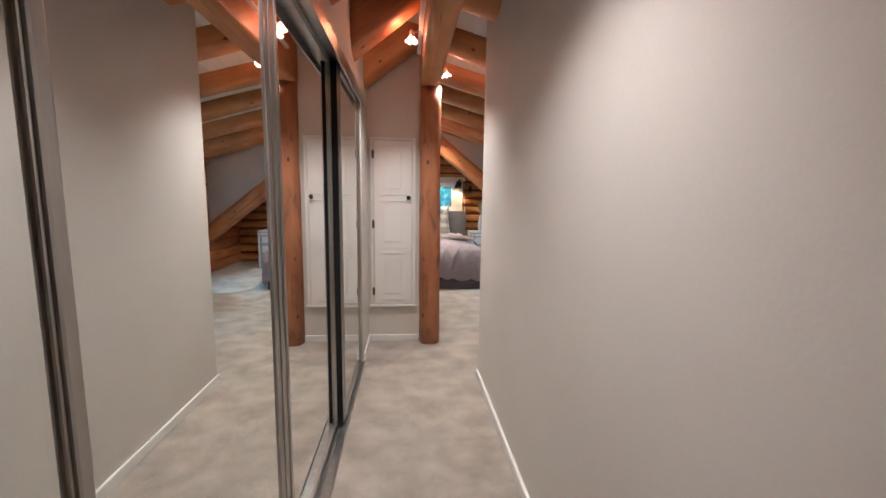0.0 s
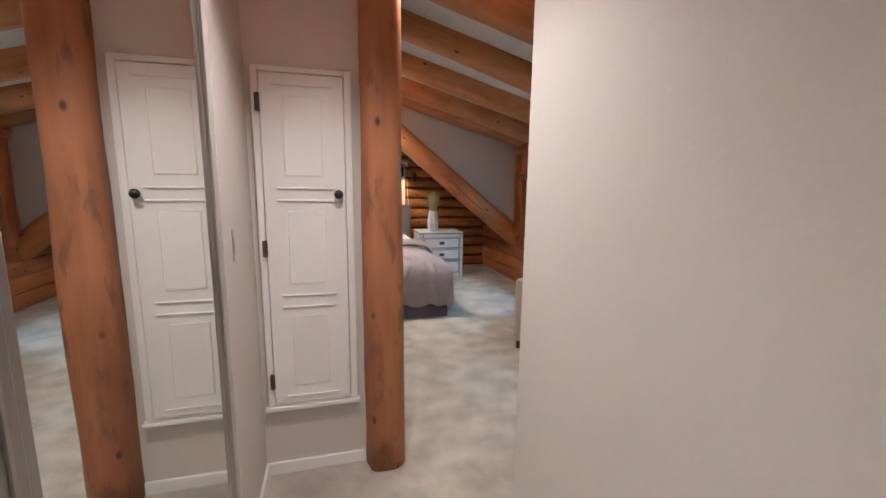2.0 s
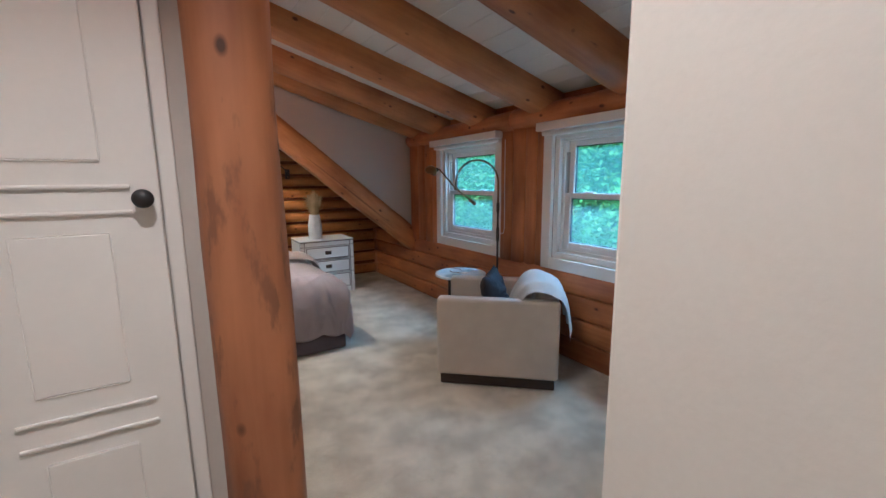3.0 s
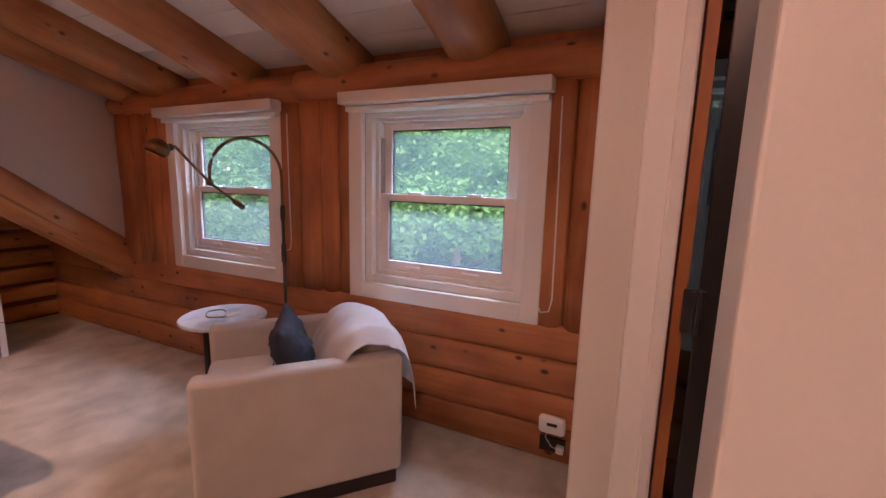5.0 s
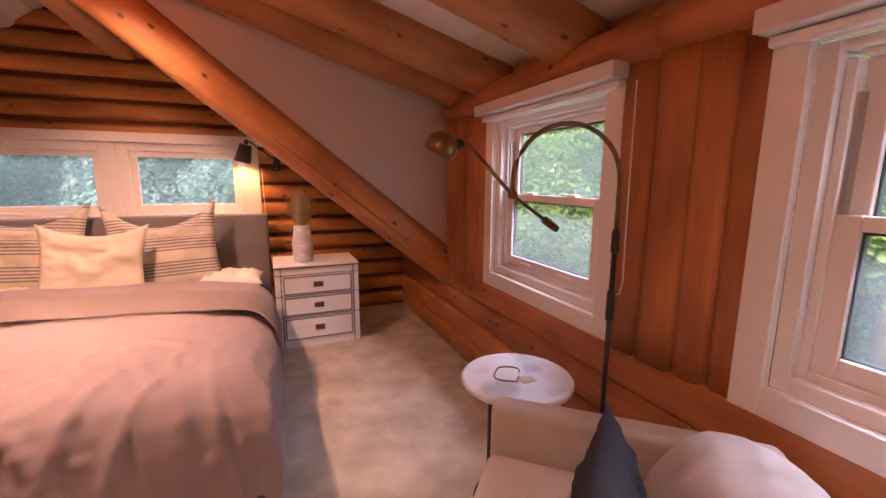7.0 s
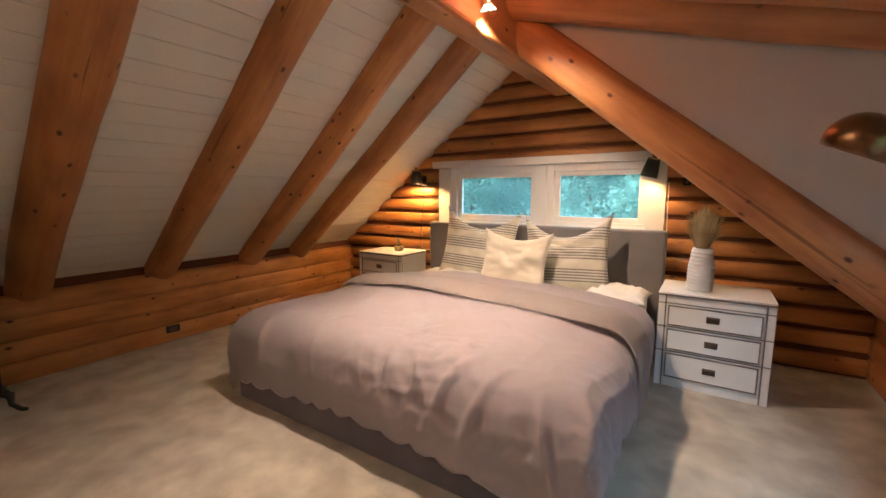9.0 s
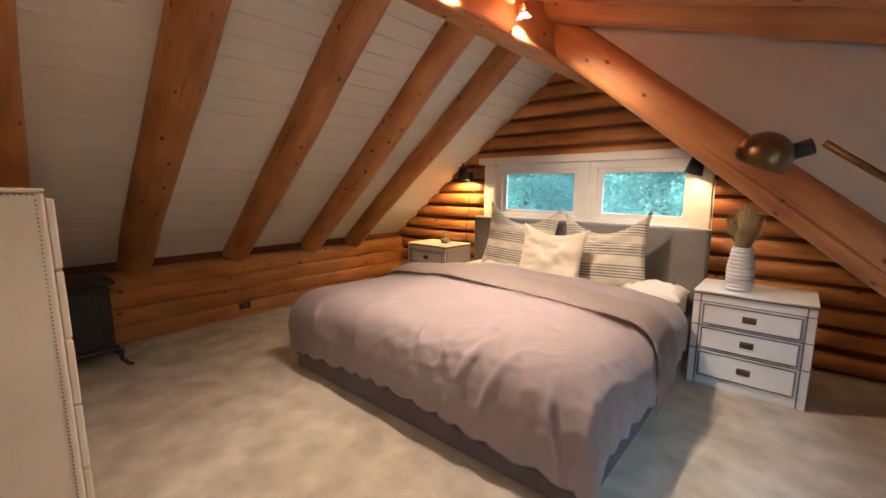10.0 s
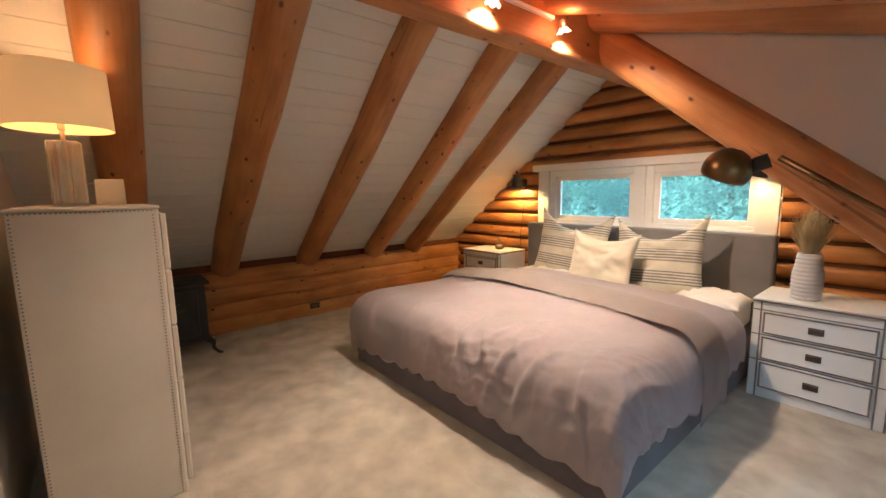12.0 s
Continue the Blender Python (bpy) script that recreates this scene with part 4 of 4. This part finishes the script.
pillow("cream_cushion", pose(1.10, 8.90, 0.765, -15, 2, 0), 0.58, 0.50, 0.17, CREAM, "plain cream linen cushion leaning on the shams", 3, 0.06)


# ---- nightstands ----
def nightstand(m, label):
    t = thing("nightstand", label, "nightstand", m, "nightstands")
    w, dp, h = 0.31, 0.45, 0.64
    part("body", box_bm(-w, w, 0, dp, 0.0, h, 0.005), LACQUER, t)
    part("top", box_bm(-w - 0.004, w + 0.004, -0.006, dp, h - 0.004, h + 0.008, 0.004), LACQUER, t)
    for x in (-w + 0.043, w - 0.043):
        part("trim", box_bm(x - 0.004, x + 0.004, -0.004, 0, 0.004, h - 0.012), TRIM_GREY, t, "grey studded trim")
    part("trim", box_bm(-w, w, -0.010, -0.002, h - 0.014, h - 0.004), TRIM_GREY, t)
    for x in (-w - 0.003, w):
        part("trim", box_bm(x, x + 0.003, 0.0, dp, h - 0.014, h - 0.005), TRIM_GREY, t)
        part("trim", box_bm(x, x + 0.003, 0.004, 0.012, 0.0, h - 0.014), TRIM_GREY, t)
    for z0, z1 in ((0.07, 0.238), (0.262, 0.405), (0.428, 0.565)):
        dr = part("drawer", box_bm(-w + 0.058, w - 0.058, -0.010, 0.0, z0, z1, 0.003), LACQUER, t)
        e = 0.009
        part("drawer_trim", add_box(add_box(add_box(box_bm(-w + 0.058, w - 0.058, -0.013, -0.009, z0, z0 + e), -w + 0.058, w - 0.058, -0.013, -0.009, z1 - e, z1), -w + 0.058, -w + 0.058 + e, -0.013, -0.009, z0 + e, z1 - e), w - 0.058 - e, w - 0.058, -0.013, -0.009, z0 + e, z1 - e), TRIM_GREY, dr)
        zc = (z0 + z1) / 2
        part("pull", add_box(box_bm(-0.036, 0.036, -0.016, -0.009, zc - 0.021, zc + 0.021, 0.003), -0.03, 0.03, -0.024, -0.014, zc + 0.006, zc + 0.016, bevel=0.003), PULL, dr, "recessed brown metal pull")
        part("trim", box_bm(-w, w, -0.004, 0, z1 + 0.008, z1 + 0.014), TRIM_GREY, t)
    return t


nightstand(pose(2.448, 8.931, 0), "white three-drawer nightstand with grey trim, under the slanting rafter")
nightstand(pose(-0.66, 9.28, 0), "white three-drawer nightstand with grey trim, by the knee wall")

# vase with dried grass
v = thing("vase", "pale ribbed ceramic vase on the nightstand", "vase", pose(2.36, 9.10, 0.648))
prof = [(0.055, 0)]
for k in range(61):
    u = k / 60
    prof.append((0.072 + 0.006 * math.sin(math.pi * min(1, u * 1.3)) - 0.012 * max(0, u - 0.6) / 0.4 + 0.0025 * math.sin(u * 2 * math.pi * 11), 0.005 + 0.275 * u))
prof += [(0.056, 0.288), (0.05, 0.26)]
part("body", lathe(prof, 28), CERAMIC, v, smooth=True)
bm = bmesh.new()
rnd = random.Random(4)
for k in range(300):
    a, rr = rnd.uniform(0, 6.28), rnd.uniform(0, 1) ** 0.6
    h = rnd.uniform(0.14, 0.33) * (1.05 - 0.3 * rr)
    p0 = Vector((0.025 * math.cos(a), 0.025 * math.sin(a), 0.26))
    p1 = Vector((0.12 * rr * math.cos(a + 0.3), 0.12 * rr * math.sin(a + 0.3), 0.25 + h))
    s = Vector((math.sin(a), -math.cos(a), 0)) * 0.0028
    mid = (p0 + p1) / 2 + Vector((0.008 * math.cos(a), 0.008 * math.sin(a), 0.02))
    for q0, q1 in ((p0, mid), (mid, p1)):
        vs = [bm.verts.new(x) for x in (q0 - s, q0 + s, q1 + s, q1 - s)]
        bm.faces.new(vs)
    for k2 in range(5):
        c = mid.lerp(p1, 0.4 + 0.15 * k2)
        dd = Vector((rnd.gauss(0, 1), rnd.gauss(0, 1), 0.6)).normalized() * 0.012
        vs = [bm.verts.new(x) for x in (c, c + dd + s * 2, c + dd * 1.5)]
        bm.faces.new(vs)
part("dried_grass", bm, GRASS, v, "bunch of dried grasses")

c = thing("ornament", "small tan stone ornament on the nightstand", "ornament", pose(-0.56, 9.50, 0.648))
part("bowl", lathe([(0.03, 0), (0.05, 0.01), (0.055, 0.05), (0.045, 0.062), (0.02, 0.06)], 18), TAN, c, smooth=True)
part("finial", lathe([(0.018, 0.058), (0.02, 0.09), (0.012, 0.12), (0.022, 0.14), (0.004, 0.155)], 14), TAN, c, smooth=True)


# ---- sconces ----
def sconce(m, reach, lean, label, power):
    """Back plate, swing arm, and a tapered shade that hangs at reach and leans by the given degrees."""
    t = thing("wall_sconce", label, "wall lamp", m, "wall sconces")
    rx, ry, rz = reach
    part("backplate", box_bm(-0.028, 0.028, 0.0, 0.022, -0.075, 0.045, 0.008), BLACK, t)
    part("knob", lathe([(0.003, 0.0), (0.012, 0.003), (0.012, 0.014), (0.003, 0.017)], 12), BRONZE, t, "", True, pose(0, 0.0, -0.05, 90, 0, 0))
    part("arm", tube([(0, 0.01, 0.02), (rx * 0.12, ry * 0.5, 0.03), (rx * 0.8, ry * 0.95, rz + 0.085), (rx, ry, rz + 0.09)], 0.006), BLACK, t, smooth=True)
    head = Matrix.Translation(reach) @ pose(0, 0, 0, 0, lean, 0)
    part("socket", lathe([(0.012, 0.055), (0.017, 0.058), (0.017, 0.085), (0.008, 0.105), (0.002, 0.106)], 14), BRONZE, t, "", True, head)
    sh = part("shade", lathe([(0.064, -0.085), (0.066, -0.085), (0.046, 0.06), (0.044, 0.06), (0.064, -0.085)], 24, False), BLACK, t, "black tapered metal shade", True, head)
    part("rim", lathe([(0.046, 0.054), (0.0485, 0.056), (0.0485, 0.064), (0.040, 0.066), (0.012, 0.066), (0.012, 0.062), (0.044, 0.060)], 24, False), BRASS, sh, "polished brass rim", True)
    part("bulb", lathe([(0.004, -0.012), (0.016, -0.004), (0.020, 0.014), (0.010, 0.05)], 12), BULB, t, "", True, head)
    x, y, z = (m @ head @ Vector((0, 0, -0.055)))
    lamp("sconce_light", "POINT", power, AMBER, pose(x, y, z), 0.018)
    return t


sconce(pose(-0.345, 9.70, 1.445), (-0.03, -0.10, 0.04), 0, "black cone sconce on the log wall, lit", 8)
sconce(pose(2.215, 9.70, 1.43), (-0.245, -0.12, 0.075), 14, "black cone sconce on a swing arm beside the gable window, lit", 1.7)
tagged(part("lamp_cord", tube([(-0.345, 9.70, 1.38), (-0.36, 9.70, 1.1), (-0.41, 9.71, 0.8), (-0.40, 9.715, 0.66)], 0.003, 6), BLACK), "black lamp cord hanging down the log wall", "cord")
tagged(part("lamp_cord", tube([(2.09, 9.69, 1.38), (2.095, 9.66, 1.15), (2.105, 9.62, 0.9), (2.10, 9.6, 0.6), (2.12, 9.6, 0.2), (2.12, 9.6, 0.0)], 0.004, 6), CORD), "white lamp cord hanging beside the headboard", "cord")

# ---- armchair ----
CH = Matrix.Translation((2.366, 6.358, 0)) @ pose(0, 0, 0, 0, 0, -42.2)   # x: front to back, y: near arm to far arm
chair = thing("armchair", "boxy oatmeal upholstered armchair on a dark plinth", "armchair", CH)
D, WD = 0.765, 0.68
part("plinth", box_bm(0.02, D - 0.02, 0.02, WD - 0.02, 0.0, 0.07, 0.004), PLINTH, chair, "dark wood plinth")
part("arm", box_bm(0, D, 0, 0.095, 0.068, 0.578, 0.022, 4), SOFA, chair)
part("arm", box_bm(0, D - 0.05, WD - 0.095, WD, 0.068, 0.578, 0.022, 4), SOFA, chair)
part("seat_box", box_bm(0.012, D - 0.1, 0.09, WD - 0.09, 0.068, 0.30, 0.012, 3), SOFA, chair)
part("seat_cushion", box_bm(0.0, D - 0.13, 0.098, WD - 0.098, 0.30, 0.43, 0.03, 4), SOFA, chair)
part("backrest", box_bm(D - 0.15, D, 0.092, WD - 0.092, 0.068, 0.635, 0.035, 4), SOFA, chair)
# throw over the back
bm = bmesh.new()
prof = [(0.44, 0.45), (0.47, 0.53), (0.51, 0.60), (0.56, 0.66), (0.63, 0.685), (0.71, 0.67), (0.775, 0.63), (0.815, 0.56), (0.83, 0.47), (0.84, 0.38)]
g = []
for j in range(29):
    v = j / 28
    row = []
    for i, (px, pz) in enumerate(prof):
        k = abs(v - 0.5) * 2
        wv = 0.02 * math.sin(v * 16 + i * 0.5) * (0.3 + i / 12)
        drop = 0.05 * max(0, (0.16 - v) / 0.16) + 0.03 * max(0, (v - 0.85) / 0.15)
        row.append(bm.verts.new((px + wv * 0.5, 0.015 + 0.535 * v + 0.02 * noise.noise(Vector((v * 4, i * 0.4, 2))), pz - drop + 0.016 * noise.noise(Vector((v * 6, i * 0.5, 9))) - 0.02 * k * (i > 6))))
    g.append(row)
for a, b in zip(g, g[1:]):
    for i in range(len(prof) - 1):
        bm.faces.new((a[i], a[i + 1], b[i + 1], b[i]))
bmesh.ops.solidify(bm, geom=bm.faces[:], thickness=0.014)
bmesh.ops.subdivide_edges(bm, edges=bm.edges[:], cuts=1, use_grid_fill=True, smooth=0.6)
tagged(part("throw_blanket", bm, THROW, smooth=True, m=CH.copy()), "ivory throw blanket folded over the armchair's back", "blanket")
pl = tagged(part("navy_cushion", pillow_bm(0.42, 0.38, 0.15, 8), NAVY, smooth=True, m=CH @ pose(0.36, 0.29, 0.52, 0, 0, 84) @ pose(0, 0, 0, -14, 0, 0)), "dark navy cushion with pale embroidered edge", "cushion")
for k in range(9):
    part("embroidery", lathe([(0.001, -0.001), (0.012, 0), (0.008, 0.003), (0.001, 0.003)], 8), SILVERY, pl, m=pose(-0.10, 0.062, -0.14 + 0.034 * k, -90, 0, 0))

# ---- side table and floor lamp ----
tb = thing("side_table", "round pale marble side table on a black stand", "side table", pose(2.985, 6.985, 0))
part("tabletop", lathe([(0.0, 0.527), (0.205, 0.527), (0.213, 0.532), (0.213, 0.545), (0.207, 0.55), (0.0, 0.55)], 48), MARBLE, tb, "pale grey marble top")
part("stem", lathe([(0.014, 0.02), (0.014, 0.527)], 14), BLACK, tb, m=pose(-0.12, -0.02, 0))
part("foot", lathe([(0.0, 0.0), (0.16, 0.0), (0.16, 0.012), (0.0, 0.02)], 32), BLACK, tb)
part("bracket", box_bm(-0.14, 0.12, -0.015, 0.015, 0.512, 0.527, 0.003), BLACK, tb)
# an ornament of bent wire
tagged(part("eyeglasses", tube([(2.93 + 0.055 * math.cos(a) * (1 + 0.3 * math.sin(2 * a)), 6.97 + 0.04 * math.sin(a), 0.556 + 0.03 * max(0, math.sin(a * 0.5 + 0.5))) for a in [k * 0.26 for k in range(25)]], 0.003, 6), BRONZE), "thin bronze wire loop lying on the marble table", "ornament")
tagged(part("card", box_bm(2.97, 3.03, 6.92, 6.97, 0.5505, 0.553), CREAM), "small folded cream card on the marble table", "card")

fl = thing("floor_lamp", "dark arched floor lamp with a bronze dome shade", "floor lamp", pose(3.175, 6.735, 0))
part("foot", lathe([(0.0, 0.0), (0.13, 0.0), (0.13, 0.014), (0.02, 0.026), (0.0, 0.026)], 32), BLACK, fl)
part("pole", tube([(0, 0, 0.02), (0, 0, 1.10)], 0.0085, 12), BLACK, fl, smooth=True)
part("collar", lathe([(0.010, 0.83), (0.0135, 0.835), (0.0135, 0.93), (0.010, 0.935)], 14), BLACK, fl, "", True)
part("collar", lathe([(0.009, 1.06), (0.0125, 1.065), (0.0125, 1.13), (0.008, 1.14)], 14), BLACK, fl, "", True)
J = Vector((-0.345, 0.08, 1.25))
arc = [(0, 0, 1.10), (0.0, 0.0, 1.29)]
for k in range(1, 19):
    a = math.pi * k / 18
    c = J * 0.5
    arc.append((c.x - c.x * math.cos(a), c.y - c.y * math.cos(a), 1.29 + 0.175 * math.sin(a)))
arc += [(J.x, J.y, 1.25)]
part("arc", tube(arc, 0.0075, 10), BRONZE, fl, smooth=True)
H = Vector((-0.618, -0.008, 1.374))
CWT = Vector((-0.14, 0.165, 1.147))
part("crossbar", tube([CWT, J, H + Vector((0.078, 0.016, 0.02))], 0.006, 10), BRONZE, fl, smooth=True)
part("joint", lathe([(0.001, -0.014), (0.013, -0.01), (0.013, 0.01), (0.001, 0.014)], 12), BRONZE, fl, "", True, pose(*J, 90, 0, 0))
part("counterweight", tube([CWT + (CWT - J) * -0.12, CWT + (CWT - J) * 0.22], 0.014, 12), BRONZE, fl, smooth=True)
dome = [(0.043 * math.sin(a), 0.043 * math.cos(a)) for a in [radians(6 + 9.5 * k) for k in range(12)]]
dome += [(0.95 * r, 0.95 * z - 0.0005) for r, z in reversed(dome)]
part("shade", lathe(dome, 28, False), BRONZE, fl, "aged bronze dome shade", True, Matrix.Translation(H) @ pose(0, 0, 0, 8, 24, 0))
cap = H + Vector((0.044, 0.012, 0.016))
part("neck", tube([cap - Vector((0.012, 0.003, 0.012)), cap + Vector((0.020, 0.004, 0.0))], 0.014, 14), BLACK, fl, smooth=True)

# ---- tall chest with lamp ----
dr = thing("tall_chest", "tall ivory leather chest of drawers with studded edges", "dresser", pose(0.74, 5.515, 0))
part("body", box_bm(-0.86, 0, 0, 0.452, 0.0, 1.298, 0.010, 3), LEATHER, dr)
part("top", box_bm(-0.865, 0.004, -0.003, 0.456, 1.296, 1.31, 0.005), LEATHER, dr)
for i in range(5):
    z0 = 0.05 + i * 0.247
    f = part("drawer", box_bm(-0.85, -0.008, 0.452, 0.476, z0, z0 + 0.238, 0.006), LEATHER, dr)
    for x in (-0.65, -0.2):
        part("ring_pull", tube([(x + 0.018 * math.cos(a), 0.482 + 0.012 * (1 + math.sin(a)) * 0.5, z0 + 0.11 + 0.018 * math.sin(a)) for a in [k * 0.45 for k in range(15)]], 0.0028, 6), BRONZE, f)
bm = bmesh.new()


def stud(bm, x, y, z):
    bmesh.ops.create_cube(bm, size=1, matrix=Matrix.LocRotScale((x, y, z), Euler((0.78, 0, 0)), (0.004, 0.0055, 0.0055)))


for k in range(88):
    stud(bm, 0.001, 0.43, 0.01 + k * 0.0145)
for k in range(31):
    stud(bm, 0.001, 0.012 + k * 0.0138, 1.29)
for k in range(88):
    stud(bm, 0.001, 0.012, 0.01 + k * 0.0145)
tagged(part("studs", bm, TRIM_GREY, dr, "dark nailhead studs along the edges"), kind="stuff")

tl = thing("table_lamp", "lit table lamp with a drum shade on a fluted crystal base", "table lamp", pose(0.34, 5.685, 1.31))
part("foot", box_bm(-0.06, 0.06, -0.06, 0.06, 0, 0.018, 0.003), CRYSTAL, tl)
for i in range(4):
    a = i * math.pi / 2 + 0.6
    part("crystal_column", lathe([(0.030, 0.018), (0.034, 0.026), (0.034, 0.275), (0.028, 0.285)], 10), CRYSTAL, tl, "clear fluted crystal column", False, pose(0.034 * math.cos(a), 0.034 * math.sin(a), 0))
part("stem", lathe([(0.009, 0.018), (0.009, 0.33), (0.014, 0.335), (0.014, 0.37)], 12), STEEL, tl)
part("shade", lathe([(0.184, 0.335), (0.186, 0.335), (0.178, 0.59), (0.176, 0.59), (0.184, 0.335)], 48, False), SHADE, tl, "glowing linen drum shade", True)
lamp("table_lamp_light", "POINT", 0.5, (1.0, 0.66, 0.34), pose(0.34, 5.685, 1.31 + 0.44), 0.05)
tagged(part("lamp_cord", tube([(0.36, 5.64, 1.314), (0.5, 5.60, 1.316), (0.58, 5.56, 1.314), (0.66, 5.53, 1.313)], 0.003, 6), CORD), "white cord lying on the chest", "cord")
tagged(part("photo_frame", add_box(box_bm(0.10, 0.122, 5.77, 5.89, 1.311, 1.44, 0.004), 0.120, 0.125, 5.785, 5.875, 1.325, 1.426), LEATHER), "small ivory frame standing behind the lamp", "frame")

# ---- stove ----
st = thing("stove", "small black cast-iron stove on curved legs", "stove", pose(-1.28, 6.13, 0) @ Matrix.Diagonal((1.05, 1.05, 1.13, 1)))
part("body", box_bm(-0.17, 0.17, -0.26, 0.26, 0.12, 0.54, 0.015, 3), BLACK, st)
part("top_plate", box_bm(-0.20, 0.20, -0.29, 0.29, 0.54, 0.565, 0.008), BLACK, st)
part("bottom_plate", box_bm(-0.19, 0.19, -0.28, 0.28, 0.10, 0.12, 0.008), BLACK, st)
fd = part("door", box_bm(0.17, 0.185, -0.20, 0.20, 0.16, 0.50, 0.01), BLACK, st)
part("ornament", add_box(box_bm(0.185, 0.19, -0.015, 0.015, 0.2, 0.40, 0.003), 0.185, 0.19, -0.09, 0.09, 0.36, 0.375, bevel=0.003), BLACK, fd)
for k in range(7):
    a = radians(20 + k * 23)
    part("ornament", tube([(0.187, 0, 0.30), (0.189, 0.08 * math.cos(a), 0.32 + 0.12 * math.sin(a)), (0.187, 0.11 * math.cos(a), 0.32 + 0.15 * math.sin(a))], 0.006, 6), BLACK, fd)
for sx in (-1, 1):
    for sy in (-1, 1):
        part("leg", tube([(0.15 * sx, 0.24 * sy, 0.11), (0.19 * sx, 0.28 * sy, 0.09), (0.19 * sx, 0.28 * sy, 0.04), (0.23 * sx, 0.31 * sy, 0.012), (0.25 * sx, 0.33 * sy, 0.01)], [0.022, 0.022, 0.014, 0.012, 0.01], 8), BLACK, st, smooth=True)

# ---- track lights ----
tr = thing("track_rail", "white lighting track along the ridge beam", "track light")
part("rail", box_bm(BX1 + 0.002, BX1 + 0.03, 5.0, 7.95, 2.345, 2.365, 0.004), WHITE, tr)
part("rail", box_bm(BX0 - 0.03, BX0 - 0.002, 0.4, 4.95, 2.345, 2.365, 0.004), WHITE, tr)
for x, y, cone, aim, power in zip(TRACK_X, TRACK_Y, TRACK_CONE, TRACK_AIM, TRACK_POWER):
    p = Vector((x, y, 2.30))
    hd = thing("track_lamp", "small lit spotlight with a petalled glass collar on the track", "track light", Matrix.Translation(p), "track lamps")
    part("stem", tube([(-0.035 if x > 1.2 else 0.055, 0, 0.048), (0, 0, 0.03)], 0.006, 8), STEEL, hd)
    m = look((0, 0, 0), Vector(aim) - p)
    part("housing", lathe([(0.004, 0.05), (0.014, 0.046), (0.020, 0.02), (0.022, 0.004), (0.020, 0.004), (0.016, 0.02)], 18), STEEL, hd, "", True, m)
    petals = lathe([(0.020, 0.006), (0.030, -0.010), (0.042, -0.024), (0.040, -0.024), (0.028, -0.009), (0.020, 0.006)], 24, False)
    for k, v in enumerate(petals.verts):
        if v.co.z < -0.015:
            v.co.z += 0.006 * math.cos(k * math.pi / 2)
    part("glass_collar", petals, LIT_GLASS, hd, "glowing frosted glass collar", True, m)
    part("bulb", lathe([(0.001, -0.004), (0.017, -0.004), (0.017, 0.002), (0.008, 0.01)], 14), BULB, hd, "", True, m)
    q = p + (Vector(aim) - p).normalized() * 0.045
    lamp("track_spot", "SPOT", power, WARM if y < 5 else WARMER, look(q, aim), 0.03, None, cone)
    # extra point lamp, added beside each spot to redden the beam
    lamp("track_glow", "POINT", 0.38, REDDISH, pose(p.x + (0.06 if x > 1.2 else -0.05), p.y - 0.05, p.z + 0.01), 0.03)

# ---- small fittings ----
tagged(part("strike_plate", add_box(box_bm(0.6555, 0.658, 4.910, 4.935, 1.06, 1.17, 0.001), 0.6575, 0.660, 4.918, 4.927, 1.09, 1.14, bevel=0.001), STEEL), "brushed steel strike plate on the closet jamb", "plate")
pf = thing("picture", "black framed picture with a pale mat on the nook wall", "picture", pose(1.60, 4.5165, 1.235))
part("frame", add_box(add_box(add_box(box_bm(0, 0.40, 0, 0.024, 0, 0.03, 0.002), 0, 0.40, 0, 0.024, 0.68, 0.71, bevel=0.002), 0, 0.03, 0, 0.024, 0.03, 0.68, bevel=0.002), 0.37, 0.40, 0, 0.024, 0.03, 0.68, bevel=0.002), BLACK, pf)
part("mat", box_bm(0.03, 0.37, 0.004, 0.012, 0.03, 0.68), CREAM, pf)
sd = thing("plug_in_alarm", "white plug-in alarm above a black outlet on the log wall", "alarm", pose(3.355, 5.30, 0.20, 0, 0, 0))
part("body", box_bm(-0.03, 0.012, -0.06, 0.06, -0.042, 0.042, 0.018, 3), PLASTIC, sd)
part("screen", box_bm(-0.033, -0.029, -0.025, 0.02, 0.004, 0.018), BLACK, sd)
so = thing("wall_outlet", "black outlet plate with a white plug on the log wall", "outlet", pose(3.36, 5.295, 0.095))
part("plate", box_bm(-0.008, 0.006, -0.058, 0.058, -0.035, 0.035, 0.003), BLACK, so)
part("plug", box_bm(-0.035, -0.008, -0.055, -0.02, -0.02, 0.015, 0.005), PLASTIC, so)
part("lead", tube([(-0.03, -0.03, 0.0), (-0.045, 0.0, 0.02), (-0.03, 0.03, 0.05), (-0.01, 0.02, 0.075)], 0.003, 6), CORD, so)
s2 = thing("wall_outlet", "black outlet plate on the low log knee wall", "outlet", pose(-1.572, 7.54, 0.11))
part("plate", box_bm(-0.006, 0.008, -0.055, 0.055, -0.032, 0.032, 0.003), BLACK, s2)
part("socket", box_bm(0.008, 0.011, -0.03, 0.03, -0.016, 0.016, 0.002), PULL, s2)
for y, z0 in ((5.355, 0.72), (6.865, 0.86)):
    tagged(part("blind_cord", tube([(3.352, y, 1.64), (3.345, y - 0.01, 1.2), (3.345, y - 0.015, z0 + 0.06), (3.343, y - 0.005, z0 + 0.01), (3.343, y + 0.03, z0), (3.345, y + 0.045, z0 + 0.03)], 0.0035, 6), CORD), "white blind cord loop hanging beside the window", "cord", "blind cords")
